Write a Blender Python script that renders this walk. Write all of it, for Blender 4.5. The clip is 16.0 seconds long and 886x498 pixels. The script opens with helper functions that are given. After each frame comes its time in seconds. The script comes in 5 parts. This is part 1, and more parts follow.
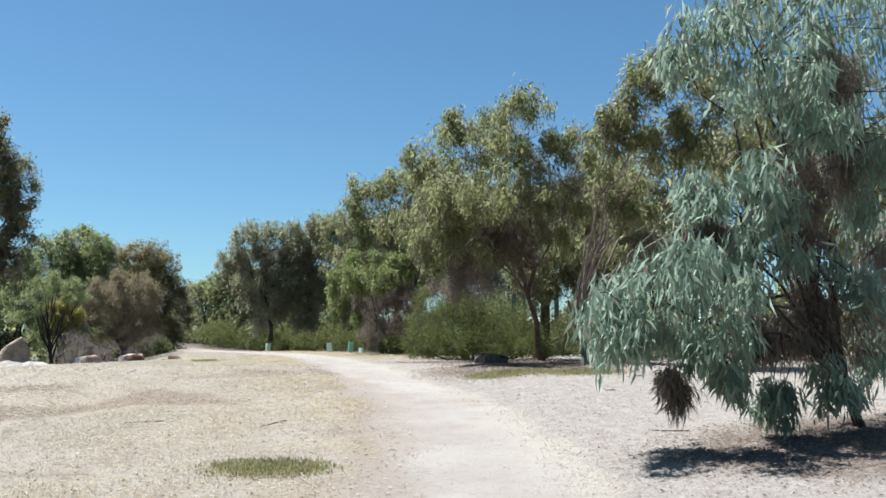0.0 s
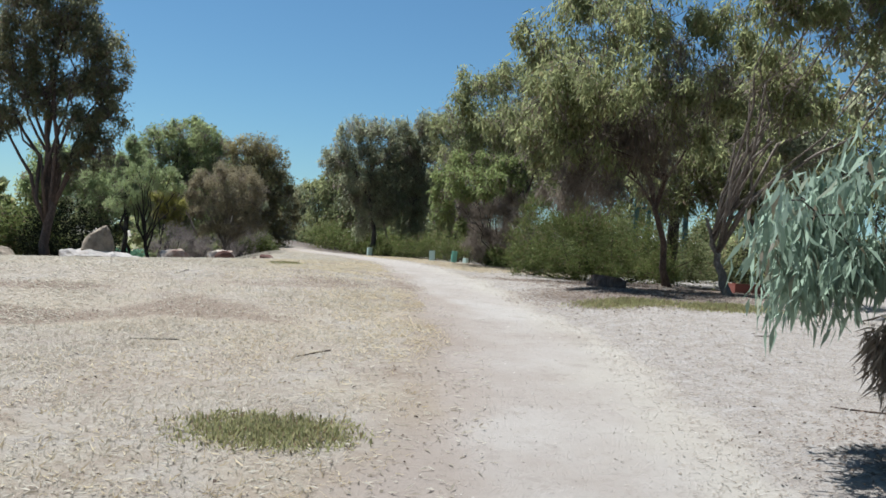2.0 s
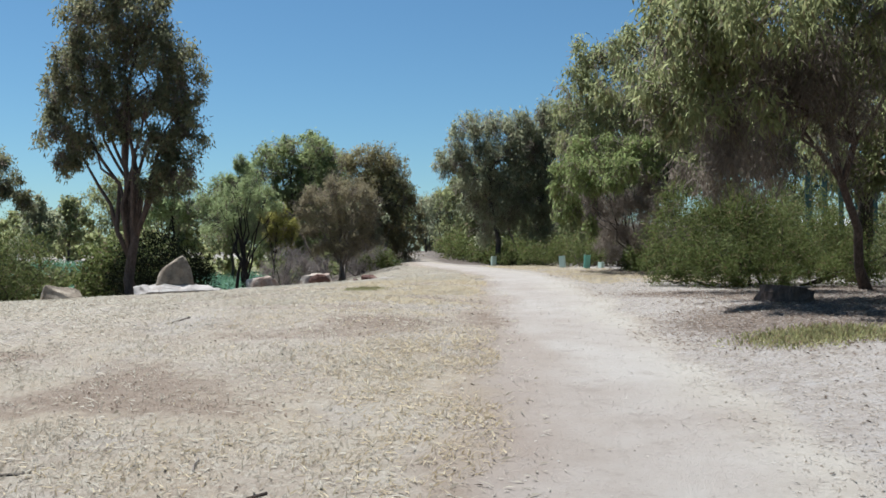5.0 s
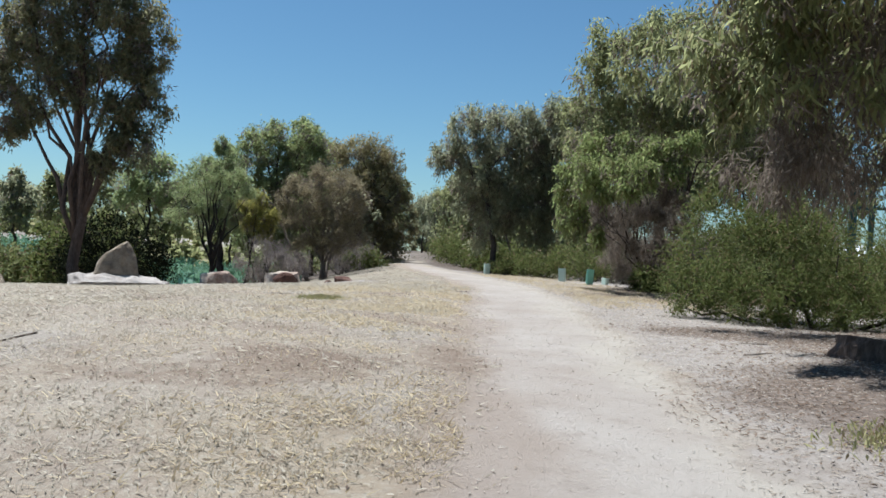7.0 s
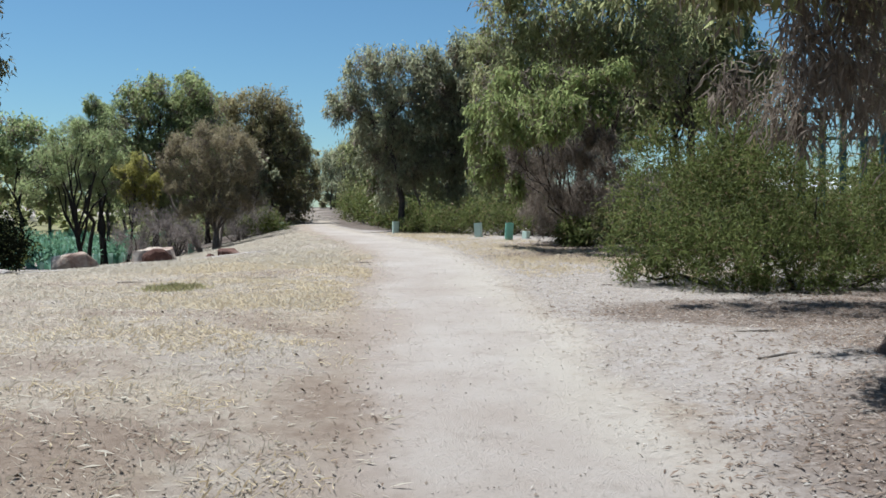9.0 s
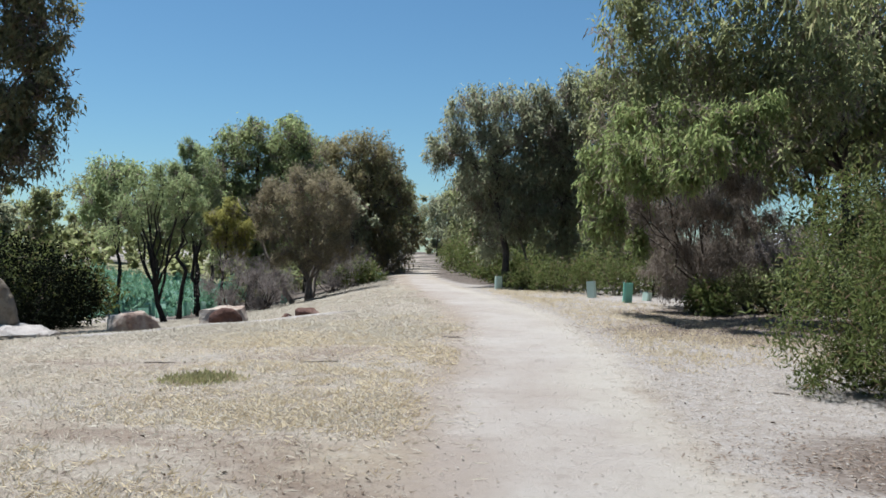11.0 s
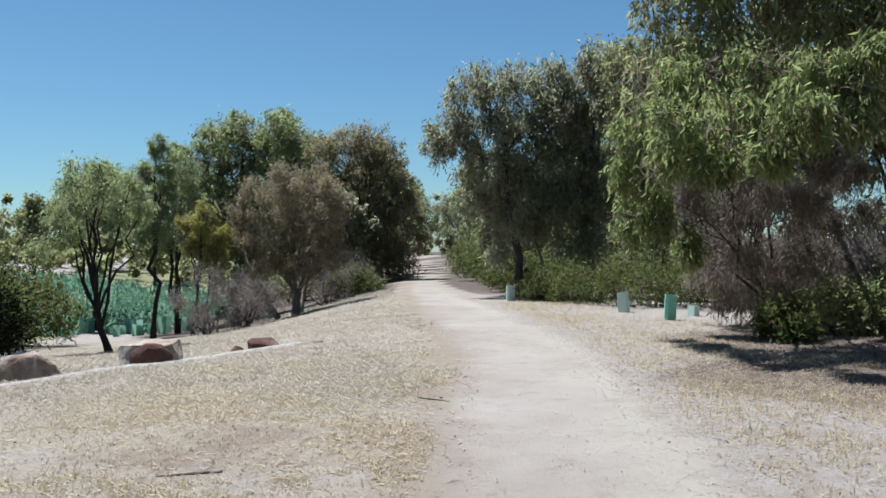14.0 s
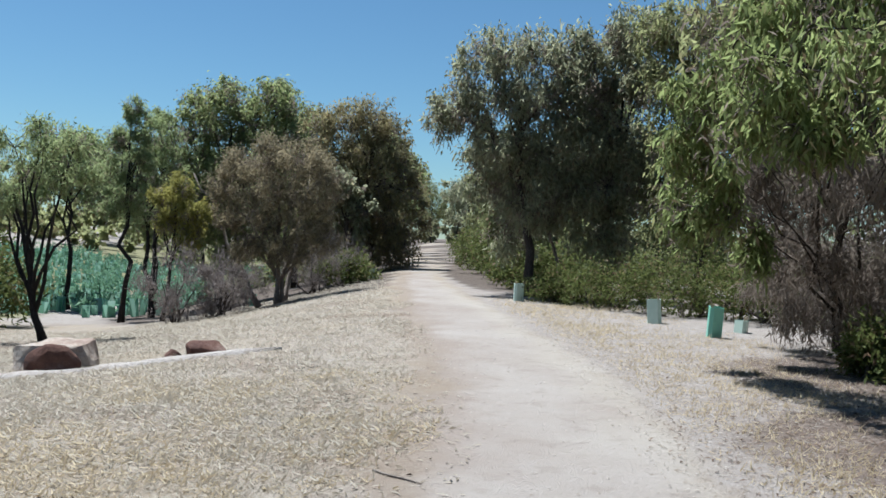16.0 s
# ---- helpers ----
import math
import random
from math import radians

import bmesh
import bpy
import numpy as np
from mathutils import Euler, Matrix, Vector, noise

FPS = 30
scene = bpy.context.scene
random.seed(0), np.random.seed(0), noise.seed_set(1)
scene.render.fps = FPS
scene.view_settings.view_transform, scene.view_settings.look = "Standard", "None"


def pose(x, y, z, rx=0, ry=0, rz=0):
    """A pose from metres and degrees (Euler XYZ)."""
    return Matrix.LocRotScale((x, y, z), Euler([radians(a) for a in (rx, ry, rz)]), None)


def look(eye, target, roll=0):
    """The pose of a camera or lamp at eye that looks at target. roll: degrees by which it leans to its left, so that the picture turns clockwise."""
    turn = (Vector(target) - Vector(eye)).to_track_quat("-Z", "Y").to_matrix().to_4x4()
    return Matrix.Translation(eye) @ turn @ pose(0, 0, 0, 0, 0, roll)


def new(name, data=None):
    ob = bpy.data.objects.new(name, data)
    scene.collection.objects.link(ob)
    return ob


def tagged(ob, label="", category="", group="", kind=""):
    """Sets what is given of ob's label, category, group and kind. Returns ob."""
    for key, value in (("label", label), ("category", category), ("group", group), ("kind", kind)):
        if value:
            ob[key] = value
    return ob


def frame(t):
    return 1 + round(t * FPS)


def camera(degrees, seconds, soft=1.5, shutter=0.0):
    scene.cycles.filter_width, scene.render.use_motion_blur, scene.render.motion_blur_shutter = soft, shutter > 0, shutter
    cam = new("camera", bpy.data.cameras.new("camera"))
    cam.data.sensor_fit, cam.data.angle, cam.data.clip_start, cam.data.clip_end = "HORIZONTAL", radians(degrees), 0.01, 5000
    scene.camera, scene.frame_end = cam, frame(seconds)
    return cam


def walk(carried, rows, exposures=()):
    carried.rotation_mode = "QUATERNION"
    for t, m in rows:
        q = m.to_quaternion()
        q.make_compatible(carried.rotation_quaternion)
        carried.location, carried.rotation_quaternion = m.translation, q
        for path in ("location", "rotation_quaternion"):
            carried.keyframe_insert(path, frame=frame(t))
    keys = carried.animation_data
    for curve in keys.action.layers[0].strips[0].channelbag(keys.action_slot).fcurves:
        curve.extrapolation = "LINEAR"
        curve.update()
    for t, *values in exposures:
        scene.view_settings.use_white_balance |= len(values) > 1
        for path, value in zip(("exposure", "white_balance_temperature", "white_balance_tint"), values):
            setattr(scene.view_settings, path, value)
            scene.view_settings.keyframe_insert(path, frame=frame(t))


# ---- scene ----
cam = camera(51.4, 16.0, soft=1.6)
METRES, EYE, TILT, LEAN, TURN = 25.0, 1.55, 6.2, 0.0, 0.0
ROWS = [
    (0.0, 0.0, 0.0, 0.0, 0.0, 0.0, -0.0),
    (0.5, 0.0019, 0.0316, -0.0024, 1.93, 1.16, -0.36),
    (1.0, 0.0019, 0.0647, -0.0075, 2.74, -4.28, -2.53),
    (1.5, 0.006, 0.0969, -0.0087, 3.96, -6.21, -2.26),
    (2.0, 0.0068, 0.1307, -0.0106, 7.5, -5.74, -2.68),
    (2.5, 0.008, 0.1606, -0.0133, 9.87, -6.1, 0.07),
    (3.0, 0.0081, 0.1938, -0.0151, 16.24, -5.34, 0.26),
    (3.5, 0.0106, 0.2249, -0.0162, 17.48, -5.14, 1.45),
    (4.0, 0.0129, 0.2589, -0.018, 20.34, -4.48, 2.09),
    (4.5, 0.0123, 0.29, -0.0198, 16.78, -5.44, 3.37),
    (7.0, -0.0149, 0.4526, -0.0316, 16.57, -5.46, -1.31),
    (7.5, -0.0203, 0.4824, -0.033, 12.36, -6.69, -1.02),
    (8.0, -0.0263, 0.5151, -0.0347, 12.84, -8.49, 1.5),
    (8.5, -0.0313, 0.5445, -0.0357, 9.13, -8.79, -0.3),
    (9.0, -0.0374, 0.5754, -0.0374, 10.86, -8.46, 1.37),
    (9.5, -0.0446, 0.6038, -0.0374, 14.19, -9.11, 1.02),
    (10.0, -0.0489, 0.6345, -0.0374, 17.17, -5.51, 2.15),
    (12.5, -0.0789, 0.7708, -0.0433, 17.6, -5.48, 0.17),
    (13.0, -0.0839, 0.8006, -0.0443, 17.61, -5.03, 1.83),
    (13.5, -0.0896, 0.8281, -0.047, 16.26, -5.96, 2.09),
    (14.0, -0.0957, 0.8583, -0.049, 18.57, -5.53, 2.58),
    (14.5, -0.1023, 0.8885, -0.052, 17.82, -5.7, -1.35),
    (15.0, -0.1098, 0.9197, -0.0548, 18.74, -6.51, -1.2),
    (15.5, -0.1201, 0.9492, -0.0584, 18.81, -7.06, -0.76),
    (16.0, -0.1305, 0.981, -0.0605, 19.27, -6.27, 0.14),
]
walk(cam, [(t, pose(0, 0, EYE, TILT, LEAN, TURN) @ pose(METRES * x, METRES * y, METRES * z, 90 + pitch, roll, yaw)) for t, x, y, z, yaw, pitch, roll in ROWS],
     exposures=[(0.0, 1.05, 5800, 7), (1.0, 1.06, 5750, 7), (1.6, 0.75, 5750, 7), (10.0, 0.72, 5750, 8), (16.0, 0.72, 5650, 8)])

# ---- light ----
SUN_AZ, SUN_EL = 70.0, 67.0          # degrees: azimuth from +y towards -x, height
world = bpy.data.worlds.new("world")
scene.world = world
world.use_nodes = True
wn = world.node_tree.nodes
sky = wn.new("ShaderNodeTexSky")
sky.sky_type = "NISHITA"
sky.sun_disc = False
sky.sun_elevation = radians(SUN_EL)
sky.sun_rotation = radians(-SUN_AZ)
sky.altitude = 50
sky.air_density, sky.dust_density, sky.ozone_density = 1.0, 0.2, 2.0
wn["Background"].inputs["Strength"].default_value = 0.054
haze = wn.new("ShaderNodeMix")
haze.data_type, haze.blend_type = "RGBA", "MULTIPLY"
haze.inputs[0].default_value, haze.inputs[7].default_value = 1.0, (0.79, 0.985, 1.0, 1)
world.node_tree.links.new(sky.outputs["Color"], haze.inputs[6])
world.node_tree.links.new(haze.outputs[2], wn["Background"].inputs["Color"])
sun = new("sun", bpy.data.lights.new("sun", "SUN"))
sun.data.energy, sun.data.angle, sun.data.color = 6.0, radians(0.55), (1.0, 0.96, 0.895)
_a, _e = radians(SUN_AZ), radians(SUN_EL)
sun.matrix_world = look((-math.sin(_a) * math.cos(_e) * 60, math.cos(_a) * math.cos(_e) * 60, math.sin(_e) * 60), (0, 0, 0))


# ---- materials ----
class Mat:
    """A small builder of node materials."""

    def __init__(self, name, rough=0.8):
        self.m = bpy.data.materials.new(name)
        self.m.use_nodes = True
        self.t = self.m.node_tree
        self.b = self.t.nodes["Principled BSDF"]
        self.b.inputs["Roughness"].default_value = rough
        self.b.inputs["Specular IOR Level"].default_value = 0.25

    def node(self, kind, **ins):
        n = self.t.nodes.new(kind)
        for k, v in ins.items():
            self.put(n, k.replace("_", " "), v)
        return n

    def put(self, n, key, v):
        sock = n.inputs[key]
        if isinstance(v, bpy.types.NodeSocket):
            self.t.links.new(v, sock)
        else:
            sock.default_value = v

    def noise(self, scale, detail=6, rough=0.6, vec=None):
        n = self.node("ShaderNodeTexNoise", Scale=scale, Detail=detail, Roughness=rough)
        self.t.links.new(vec or self.where(), n.inputs["Vector"])
        return n.outputs["Fac"]

    def where(self):
        return self.node("ShaderNodeNewGeometry").outputs["Position"]

    def attr(self, name):
        n = self.node("ShaderNodeAttribute")
        n.attribute_name = name
        return n.outputs["Fac"]

    def math(self, op, a, b=0.0, clamp=False):
        n = self.node("ShaderNodeMath")
        n.operation, n.use_clamp = op, clamp
        for i, v in enumerate((a, b)):
            self.put(n, i, v)
        return n.outputs[0]

    def band(self, v, lo, hi):
        n = self.node("ShaderNodeMapRange")
        n.interpolation_type = "SMOOTHSTEP"
        for i, x in enumerate((v, lo, hi)):
            self.put(n, i, x)
        return n.outputs[0]

    def ramp(self, fac, *stops):
        n = self.node("ShaderNodeValToRGB", Fac=fac)
        el = n.color_ramp.elements
        while len(el) < len(stops):
            el.new(0.5)
        for e, (p, c) in zip(el, stops):
            e.position, e.color = p, (*c, 1)
        return n.outputs["Color"]

    def mix(self, fac, a, b, mode="MIX"):
        n = self.node("ShaderNodeMix")
        n.data_type, n.blend_type = "RGBA", mode
        for i, v in ((0, fac), (6, a), (7, b)):
            if isinstance(v, tuple) and len(v) == 3:
                v = (*v, 1)
            self.put(n, i, v)
        return n.outputs[2]

    def colour(self, c):
        self.put(self.b, "Base Color", c)
        return self

    def bump(self, h, strength=0.5, dist=0.02):
        n = self.node("ShaderNodeBump", Strength=strength, Distance=dist, Height=h)
        self.put(self.b, "Normal", n.outputs["Normal"])
        return self


def leaf_mat(name, dark, mid, light, glow=0.35, gloss=0.1, rough=0.58, brown=0.0):
    """Leaves: colour by clump and by leaf, some light through the blade."""
    m = Mat(name, rough)
    dark = tuple(d * 0.7 + c * 0.3 for d, c in zip(dark, mid))
    m.b.inputs["Specular IOR Level"].default_value = gloss
    geo = m.node("ShaderNodeNewGeometry")
    v = m.math("ADD", m.math("MULTIPLY", geo.outputs["Random Per Island"], 0.5), m.math("MULTIPLY", m.attr("tint"), 0.5))
    c = m.ramp(v, (0.1, dark), (0.45, mid), (0.85, light))
    c = m.mix(m.math("MULTIPLY", m.noise(0.9, 3), 0.2), c, dark)
    if brown:
        dry = m.math("LESS_THAN", m.math("FRACT", m.math("MULTIPLY", geo.outputs["Random Per Island"], 57.31)), brown)
        c = m.mix(dry, c, m.mix(m.attr("tint"), (0.10, 0.062, 0.04), (0.25, 0.17, 0.105)))
    m.colour(c)
    tr = m.node("ShaderNodeBsdfTranslucent", Color=m.mix(0.65, c, light))
    mx = m.node("ShaderNodeMixShader", Fac=min(0.64, glow * 1.2))
    m.t.links.new(m.b.outputs[0], mx.inputs[1])
    m.t.links.new(tr.outputs[0], mx.inputs[2])
    m.t.links.new(mx.outputs[0], m.t.nodes["Material Output"].inputs["Surface"])
    return m.m


def bark_mat(name, dark, light, patch=3.0):
    m = Mat(name, 0.9)
    pos = m.node("ShaderNodeMapping", Vector=m.where(), Scale=(1, 1, 0.25)).outputs[0]
    n = m.noise(patch * 3, 8, 0.65, pos)
    m.colour(m.mix(m.band(m.noise(40, 5, 0.7, pos), 0.35, 0.7), m.ramp(n, (0.3, dark), (0.7, light)), dark))
    m.bump(m.noise(45, 6, 0.7, pos), 0.8, 0.02)
    return m.m


def rock_mat(name, a, b, c, scale=2.0):
    m = Mat(name, 0.9)
    a, b, c = (tuple(0.85 * v for v in q) for q in (a, b, c))
    n = m.noise(scale * 1.5, 10, 0.65)
    col = m.ramp(n, (0.3, a), (0.5, b), (0.72, c))
    m.colour(m.mix(m.band(m.noise(scale * 22, 6, 0.7), 0.52, 0.75), col, a))
    m.bump(m.math("ADD", m.noise(scale * 4, 10, 0.7), m.math("MULTIPLY", m.noise(70, 5), 0.3)), 0.9, 0.06)
    return m.m


def plain_mat(name, col, rough=0.6, vary=0.25, scale=9):
    m = Mat(name, rough)
    m.colour(m.mix(m.math("MULTIPLY", m.noise(scale, 8), vary), col, tuple(v * 0.35 for v in col)))
    m.bump(m.noise(60, 5), 0.25, 0.005)
    return m.m


LEAF_BLUE = leaf_mat("leaf_blue_green", (0.066, 0.098, 0.070), (0.170, 0.235, 0.170), (0.370, 0.450, 0.340), 0.5, 0.5, brown=0.08)
LEAF_OLIVE = leaf_mat("leaf_olive", (0.070, 0.084, 0.036), (0.176, 0.200, 0.086), (0.345, 0.355, 0.170), 0.55, 0.15, brown=0.16)
LEAF_BRIGHT = leaf_mat("leaf_bright", (0.068, 0.090, 0.030), (0.160, 0.200, 0.068), (0.305, 0.355, 0.140), 0.52, brown=0.18)
LEAF_DARK = leaf_mat("leaf_dark", (0.042, 0.054, 0.026), (0.108, 0.124, 0.056), (0.215, 0.230, 0.105), 0.45, brown=0.14)
LEAF_GREY = leaf_mat("leaf_grey_green", (0.085, 0.100, 0.058), (0.214, 0.230, 0.138), (0.395, 0.400, 0.255), 0.52, 0.15, brown=0.14)
LEAF_RUST = leaf_mat("leaf_rusty", (0.095, 0.080, 0.050), (0.220, 0.185, 0.115), (0.370, 0.315, 0.195), 0.42, 0.1, 0.7)
LEAF_FINE = leaf_mat("leaf_fine_green", (0.030, 0.042, 0.012), (0.078, 0.098, 0.028), (0.160, 0.182, 0.060), 0.33, brown=0.14)
LEAF_GOLD = leaf_mat("leaf_yellow_green", (0.080, 0.084, 0.024), (0.205, 0.200, 0.050), (0.375, 0.345, 0.105), 0.47)
# near-black: the bush's shaded side is put into the leaf colour
LEAF_BUSH_SHADE = leaf_mat("leaf_round_bush_shade", (0.005, 0.007, 0.003), (0.010, 0.013, 0.007), (0.020, 0.023, 0.013), 0.03, 0.02, 0.9)
LEAF_GREEN = leaf_mat("leaf_mid_green", (0.076, 0.096, 0.040), (0.186, 0.222, 0.094), (0.345, 0.390, 0.175), 0.54, brown=0.14)
LEAF_GUM = leaf_mat("leaf_dark_gum", (0.050, 0.055, 0.030), (0.135, 0.140, 0.076), (0.290, 0.280, 0.155), 0.45, 0.15, brown=0.14)
LEAF_SAGE = leaf_mat("leaf_sage", (0.086, 0.116, 0.048), (0.212, 0.264, 0.116), (0.375, 0.430, 0.205), 0.47, brown=0.1)
LEAF_BRONZE = leaf_mat("leaf_bronze", (0.076, 0.076, 0.038), (0.192, 0.178, 0.088), (0.345, 0.300, 0.155), 0.48, brown=0.2)
LEAF_TWIG = leaf_mat("leaf_twigs", (0.070, 0.056, 0.046), (0.160, 0.130, 0.105), (0.290, 0.243, 0.196), 0.40, 0.05, 0.8)
LEAF_DRY = leaf_mat("leaf_dry_twigs", (0.066, 0.056, 0.053), (0.171, 0.146, 0.133), (0.315, 0.272, 0.246), 0.22, 0.05, 0.8)
BARK_BLACK = bark_mat("bark_black", (0.012, 0.010, 0.009), (0.05, 0.043, 0.038))
BARK_DARK = bark_mat("bark_dark", (0.03, 0.024, 0.02), (0.10, 0.08, 0.065))
BARK_PALE = bark_mat("bark_pale", (0.10, 0.08, 0.065), (0.33, 0.285, 0.24))
BARK_BROWN = bark_mat("bark_brown", (0.055, 0.038, 0.03), (0.17, 0.125, 0.10))
ROCK_TAN = rock_mat("sandstone_tan", (0.13, 0.10, 0.075), (0.30, 0.24, 0.175), (0.46, 0.39, 0.30))
ROCK_PALE = rock_mat("stone_pale", (0.30, 0.255, 0.22), (0.43, 0.385, 0.345), (0.52, 0.475, 0.43))
ROCK_MIX = rock_mat("stone_pale_and_red", (0.20, 0.095, 0.065), (0.44, 0.36, 0.29), (0.56, 0.51, 0.44), 1.2)
ROCK_RED = rock_mat("stone_rust_red", (0.075, 0.036, 0.027), (0.140, 0.070, 0.050), (0.270, 0.190, 0.150))
GUARD = plain_mat("guard_plastic", (0.22, 0.50, 0.38), 0.5, 0.35)
SLEEVES = leaf_mat("sleeve_plastic", (0.11, 0.32, 0.20), (0.22, 0.46, 0.33), (0.52, 0.68, 0.57), 0.3, 0.2, 0.5)
GUARD_PALE = plain_mat("guard_plastic_faded", (0.50, 0.62, 0.53), 0.5, 0.3)
STAKE = plain_mat("stake_wood", (0.42, 0.33, 0.22), 0.8, 0.5)
STRAW = leaf_mat("straw", (0.212, 0.172, 0.126), (0.325, 0.284, 0.222), (0.445, 0.408, 0.336), 0.50, 0.1, 0.85)
LITTER = leaf_mat("leaf_litter", (0.180, 0.132, 0.096), (0.320, 0.270, 0.220), (0.480, 0.445, 0.395), 0.40, 0.15, 0.8)
WEED = leaf_mat("weed", (0.14, 0.15, 0.055), (0.27, 0.27, 0.115), (0.42, 0.38, 0.20), 0.3, brown=0.2)
SEEDLING = leaf_mat("seedling_leaf", (0.035, 0.09, 0.045), (0.10, 0.20, 0.11), (0.20, 0.34, 0.22), 0.3)
TERRACOTTA = plain_mat("terracotta", (0.22, 0.075, 0.055), 0.8, 0.4)
SCRAP = plain_mat("bark_scrap", (0.10, 0.07, 0.05), 0.9, 0.5)
GOLD_STRAW = leaf_mat("golden_straw", (0.245, 0.182, 0.108), (0.385, 0.310, 0.198), (0.510, 0.436, 0.305), 0.50, 0.1, 0.85)
THATCH = leaf_mat("thatch", (0.178, 0.132, 0.093), (0.289, 0.238, 0.187), (0.425, 0.383, 0.323), 0.40, 0.1, 0.9)
DUFF = leaf_mat("brown_duff", (0.070, 0.048, 0.036), (0.165, 0.118, 0.088), (0.330, 0.265, 0.210), 0.25, 0.1, 0.85)
GRIT = leaf_mat("grit", (0.140, 0.117, 0.093), (0.234, 0.201, 0.168), (0.299, 0.267, 0.234), 0.0, 0.2, 0.9)
WHITE_WALL = plain_mat("white_wall", (0.72, 0.72, 0.70), 0.7, 0.1)
ROOF = plain_mat("roof_sheet", (0.55, 0.57, 0.58), 0.45, 0.15)
STEEL = plain_mat("painted_steel", (0.05, 0.10, 0.10), 0.5, 0.2)
DARK_GLASS = plain_mat("dark_glass", (0.03, 0.04, 0.05), 0.15, 0.1)


def ground_mat():
    m = Mat("ground", 0.95)
    d = m.attr("track")                       # metres inside the track's edge
    wob = m.math("ADD", m.math("MULTIPLY", m.math("SUBTRACT", m.noise(0.8, 5), 0.5), 1.1), m.math("MULTIPLY", m.math("SUBTRACT", m.noise(6, 5), 0.5), 0.5))
    k = m.band(m.math("ADD", d, wob), -0.12, 0.3)
    grit = m.noise(90, 6, 0.75)
    side = m.attr("side")
    track = m.ramp(m.noise(0.6, 8, 0.65), (0.32, (0.285, 0.225, 0.175)), (0.5, (0.360, 0.308, 0.256)), (0.66, (0.425, 0.380, 0.325)))
    wear = m.band(m.math("ADD", d, m.math("MULTIPLY", m.math("SUBTRACT", m.noise(1.7, 6), 0.5), 0.8)), 0.15, 0.75)
    track = m.mix(m.math("MULTIPLY", wear, 0.3), track, (0.410, 0.368, 0.318))
    drift = m.math("ADD", side, m.math("MULTIPLY", m.math("SUBTRACT", m.noise(0.5, 6, 0.6), 0.5), 2.6))
    track = m.mix(m.math("MULTIPLY", m.band(drift, 0.1, 0.9), 0.65), track, (0.445, 0.402, 0.328))
    track = m.mix(m.math("MULTIPLY", m.band(drift, -0.35, -1.0), 0.7), track, (0.300, 0.240, 0.188))
    track = m.mix(m.band(grit, 0.55, 0.7), track, (0.400, 0.366, 0.325))
    track = m.mix(m.math("MULTIPLY", m.band(m.noise(34, 8, 0.8), 0.58, 0.66), 0.7), track, (0.200, 0.160, 0.128))
    track = m.mix(m.math("MULTIPLY", m.band(m.noise(3.2, 6, 0.7), 0.54, 0.66), 0.35), track, (0.245, 0.200, 0.160))
    grass = m.ramp(m.noise(1.3, 8, 0.7), (0.3, (0.252, 0.194, 0.143)), (0.48, (0.320, 0.264, 0.203)), (0.68, (0.388, 0.338, 0.272)))
    grass = m.mix(m.math("MULTIPLY", m.band(m.noise(0.45, 5, 0.6), 0.46, 0.62), 0.5), grass, (0.365, 0.295, 0.196))
    grass = m.mix(m.math("MULTIPLY", m.band(m.noise(0.7, 6, 0.6), 0.52, 0.66), 0.5), grass, (0.350, 0.315, 0.275))
    grass = m.mix(m.band(m.noise(20, 9, 0.8), 0.5, 0.6), grass, (0.410, 0.368, 0.290))
    grass = m.mix(m.math("MULTIPLY", m.band(m.noise(9, 9, 0.8), 0.54, 0.63), 0.7), grass, (0.205, 0.160, 0.112))
    earth = m.math("MULTIPLY", m.band(m.math("ADD", d, m.math("MULTIPLY", m.math("SUBTRACT", m.noise(2.2, 6, 0.65), 0.5), 1.2)), -0.5, -0.05), m.band(side, 0.0, -0.4))
    grass = m.mix(m.math("MULTIPLY", earth, 0.5), grass, (0.262, 0.200, 0.145))
    bare = m.band(m.math("ADD", m.attr("bare"), m.math("MULTIPLY", m.math("SUBTRACT", m.noise(5, 7, 0.7), 0.5), 0.5)), 0.62, 0.80)
    grass = m.mix(m.math("MULTIPLY", bare, 0.8), grass, m.ramp(m.noise(11, 7, 0.7), (0.35, (0.150, 0.102, 0.070)), (0.65, (0.268, 0.203, 0.148))))
    litter = m.ramp(m.noise(5, 9, 0.75), (0.3, (0.253, 0.209, 0.167)), (0.5, (0.347, 0.305, 0.261)), (0.7, (0.411, 0.379, 0.341)))
    litter = m.mix(m.band(m.noise(30, 8, 0.8), 0.54, 0.66), litter, (0.153, 0.114, 0.085))
    lm = m.band(m.math("ADD", m.attr("litter"), m.math("MULTIPLY", m.math("SUBTRACT", m.noise(1.3, 5), 0.5), 1.4)), 0.2, 0.8)
    soil = m.mix(lm, grass, litter)
    green = m.band(m.math("ADD", m.attr("lawn"), m.math("MULTIPLY", m.math("SUBTRACT", m.noise(0.7, 5), 0.5), 0.9)), 0.3, 0.8)
    soil = m.mix(green, soil, m.ramp(m.noise(6, 6), (0.3, (0.150, 0.150, 0.068)), (0.7, (0.270, 0.247, 0.128))))
    # brown litter, painted darker where the gums' shadows fall
    duff_shade = m.band(m.math("ADD", m.attr("duff_shade"), m.math("MULTIPLY", m.math("SUBTRACT", m.noise(1.4, 6, 0.65), 0.5), 1.1)), 0.35, 0.85)
    soil = m.mix(m.math("MULTIPLY", duff_shade, 0.9), soil, m.ramp(m.noise(14, 8, 0.75), (0.36, (0.092, 0.066, 0.050)), (0.52, (0.170, 0.128, 0.098)), (0.68, (0.330, 0.280, 0.235))))
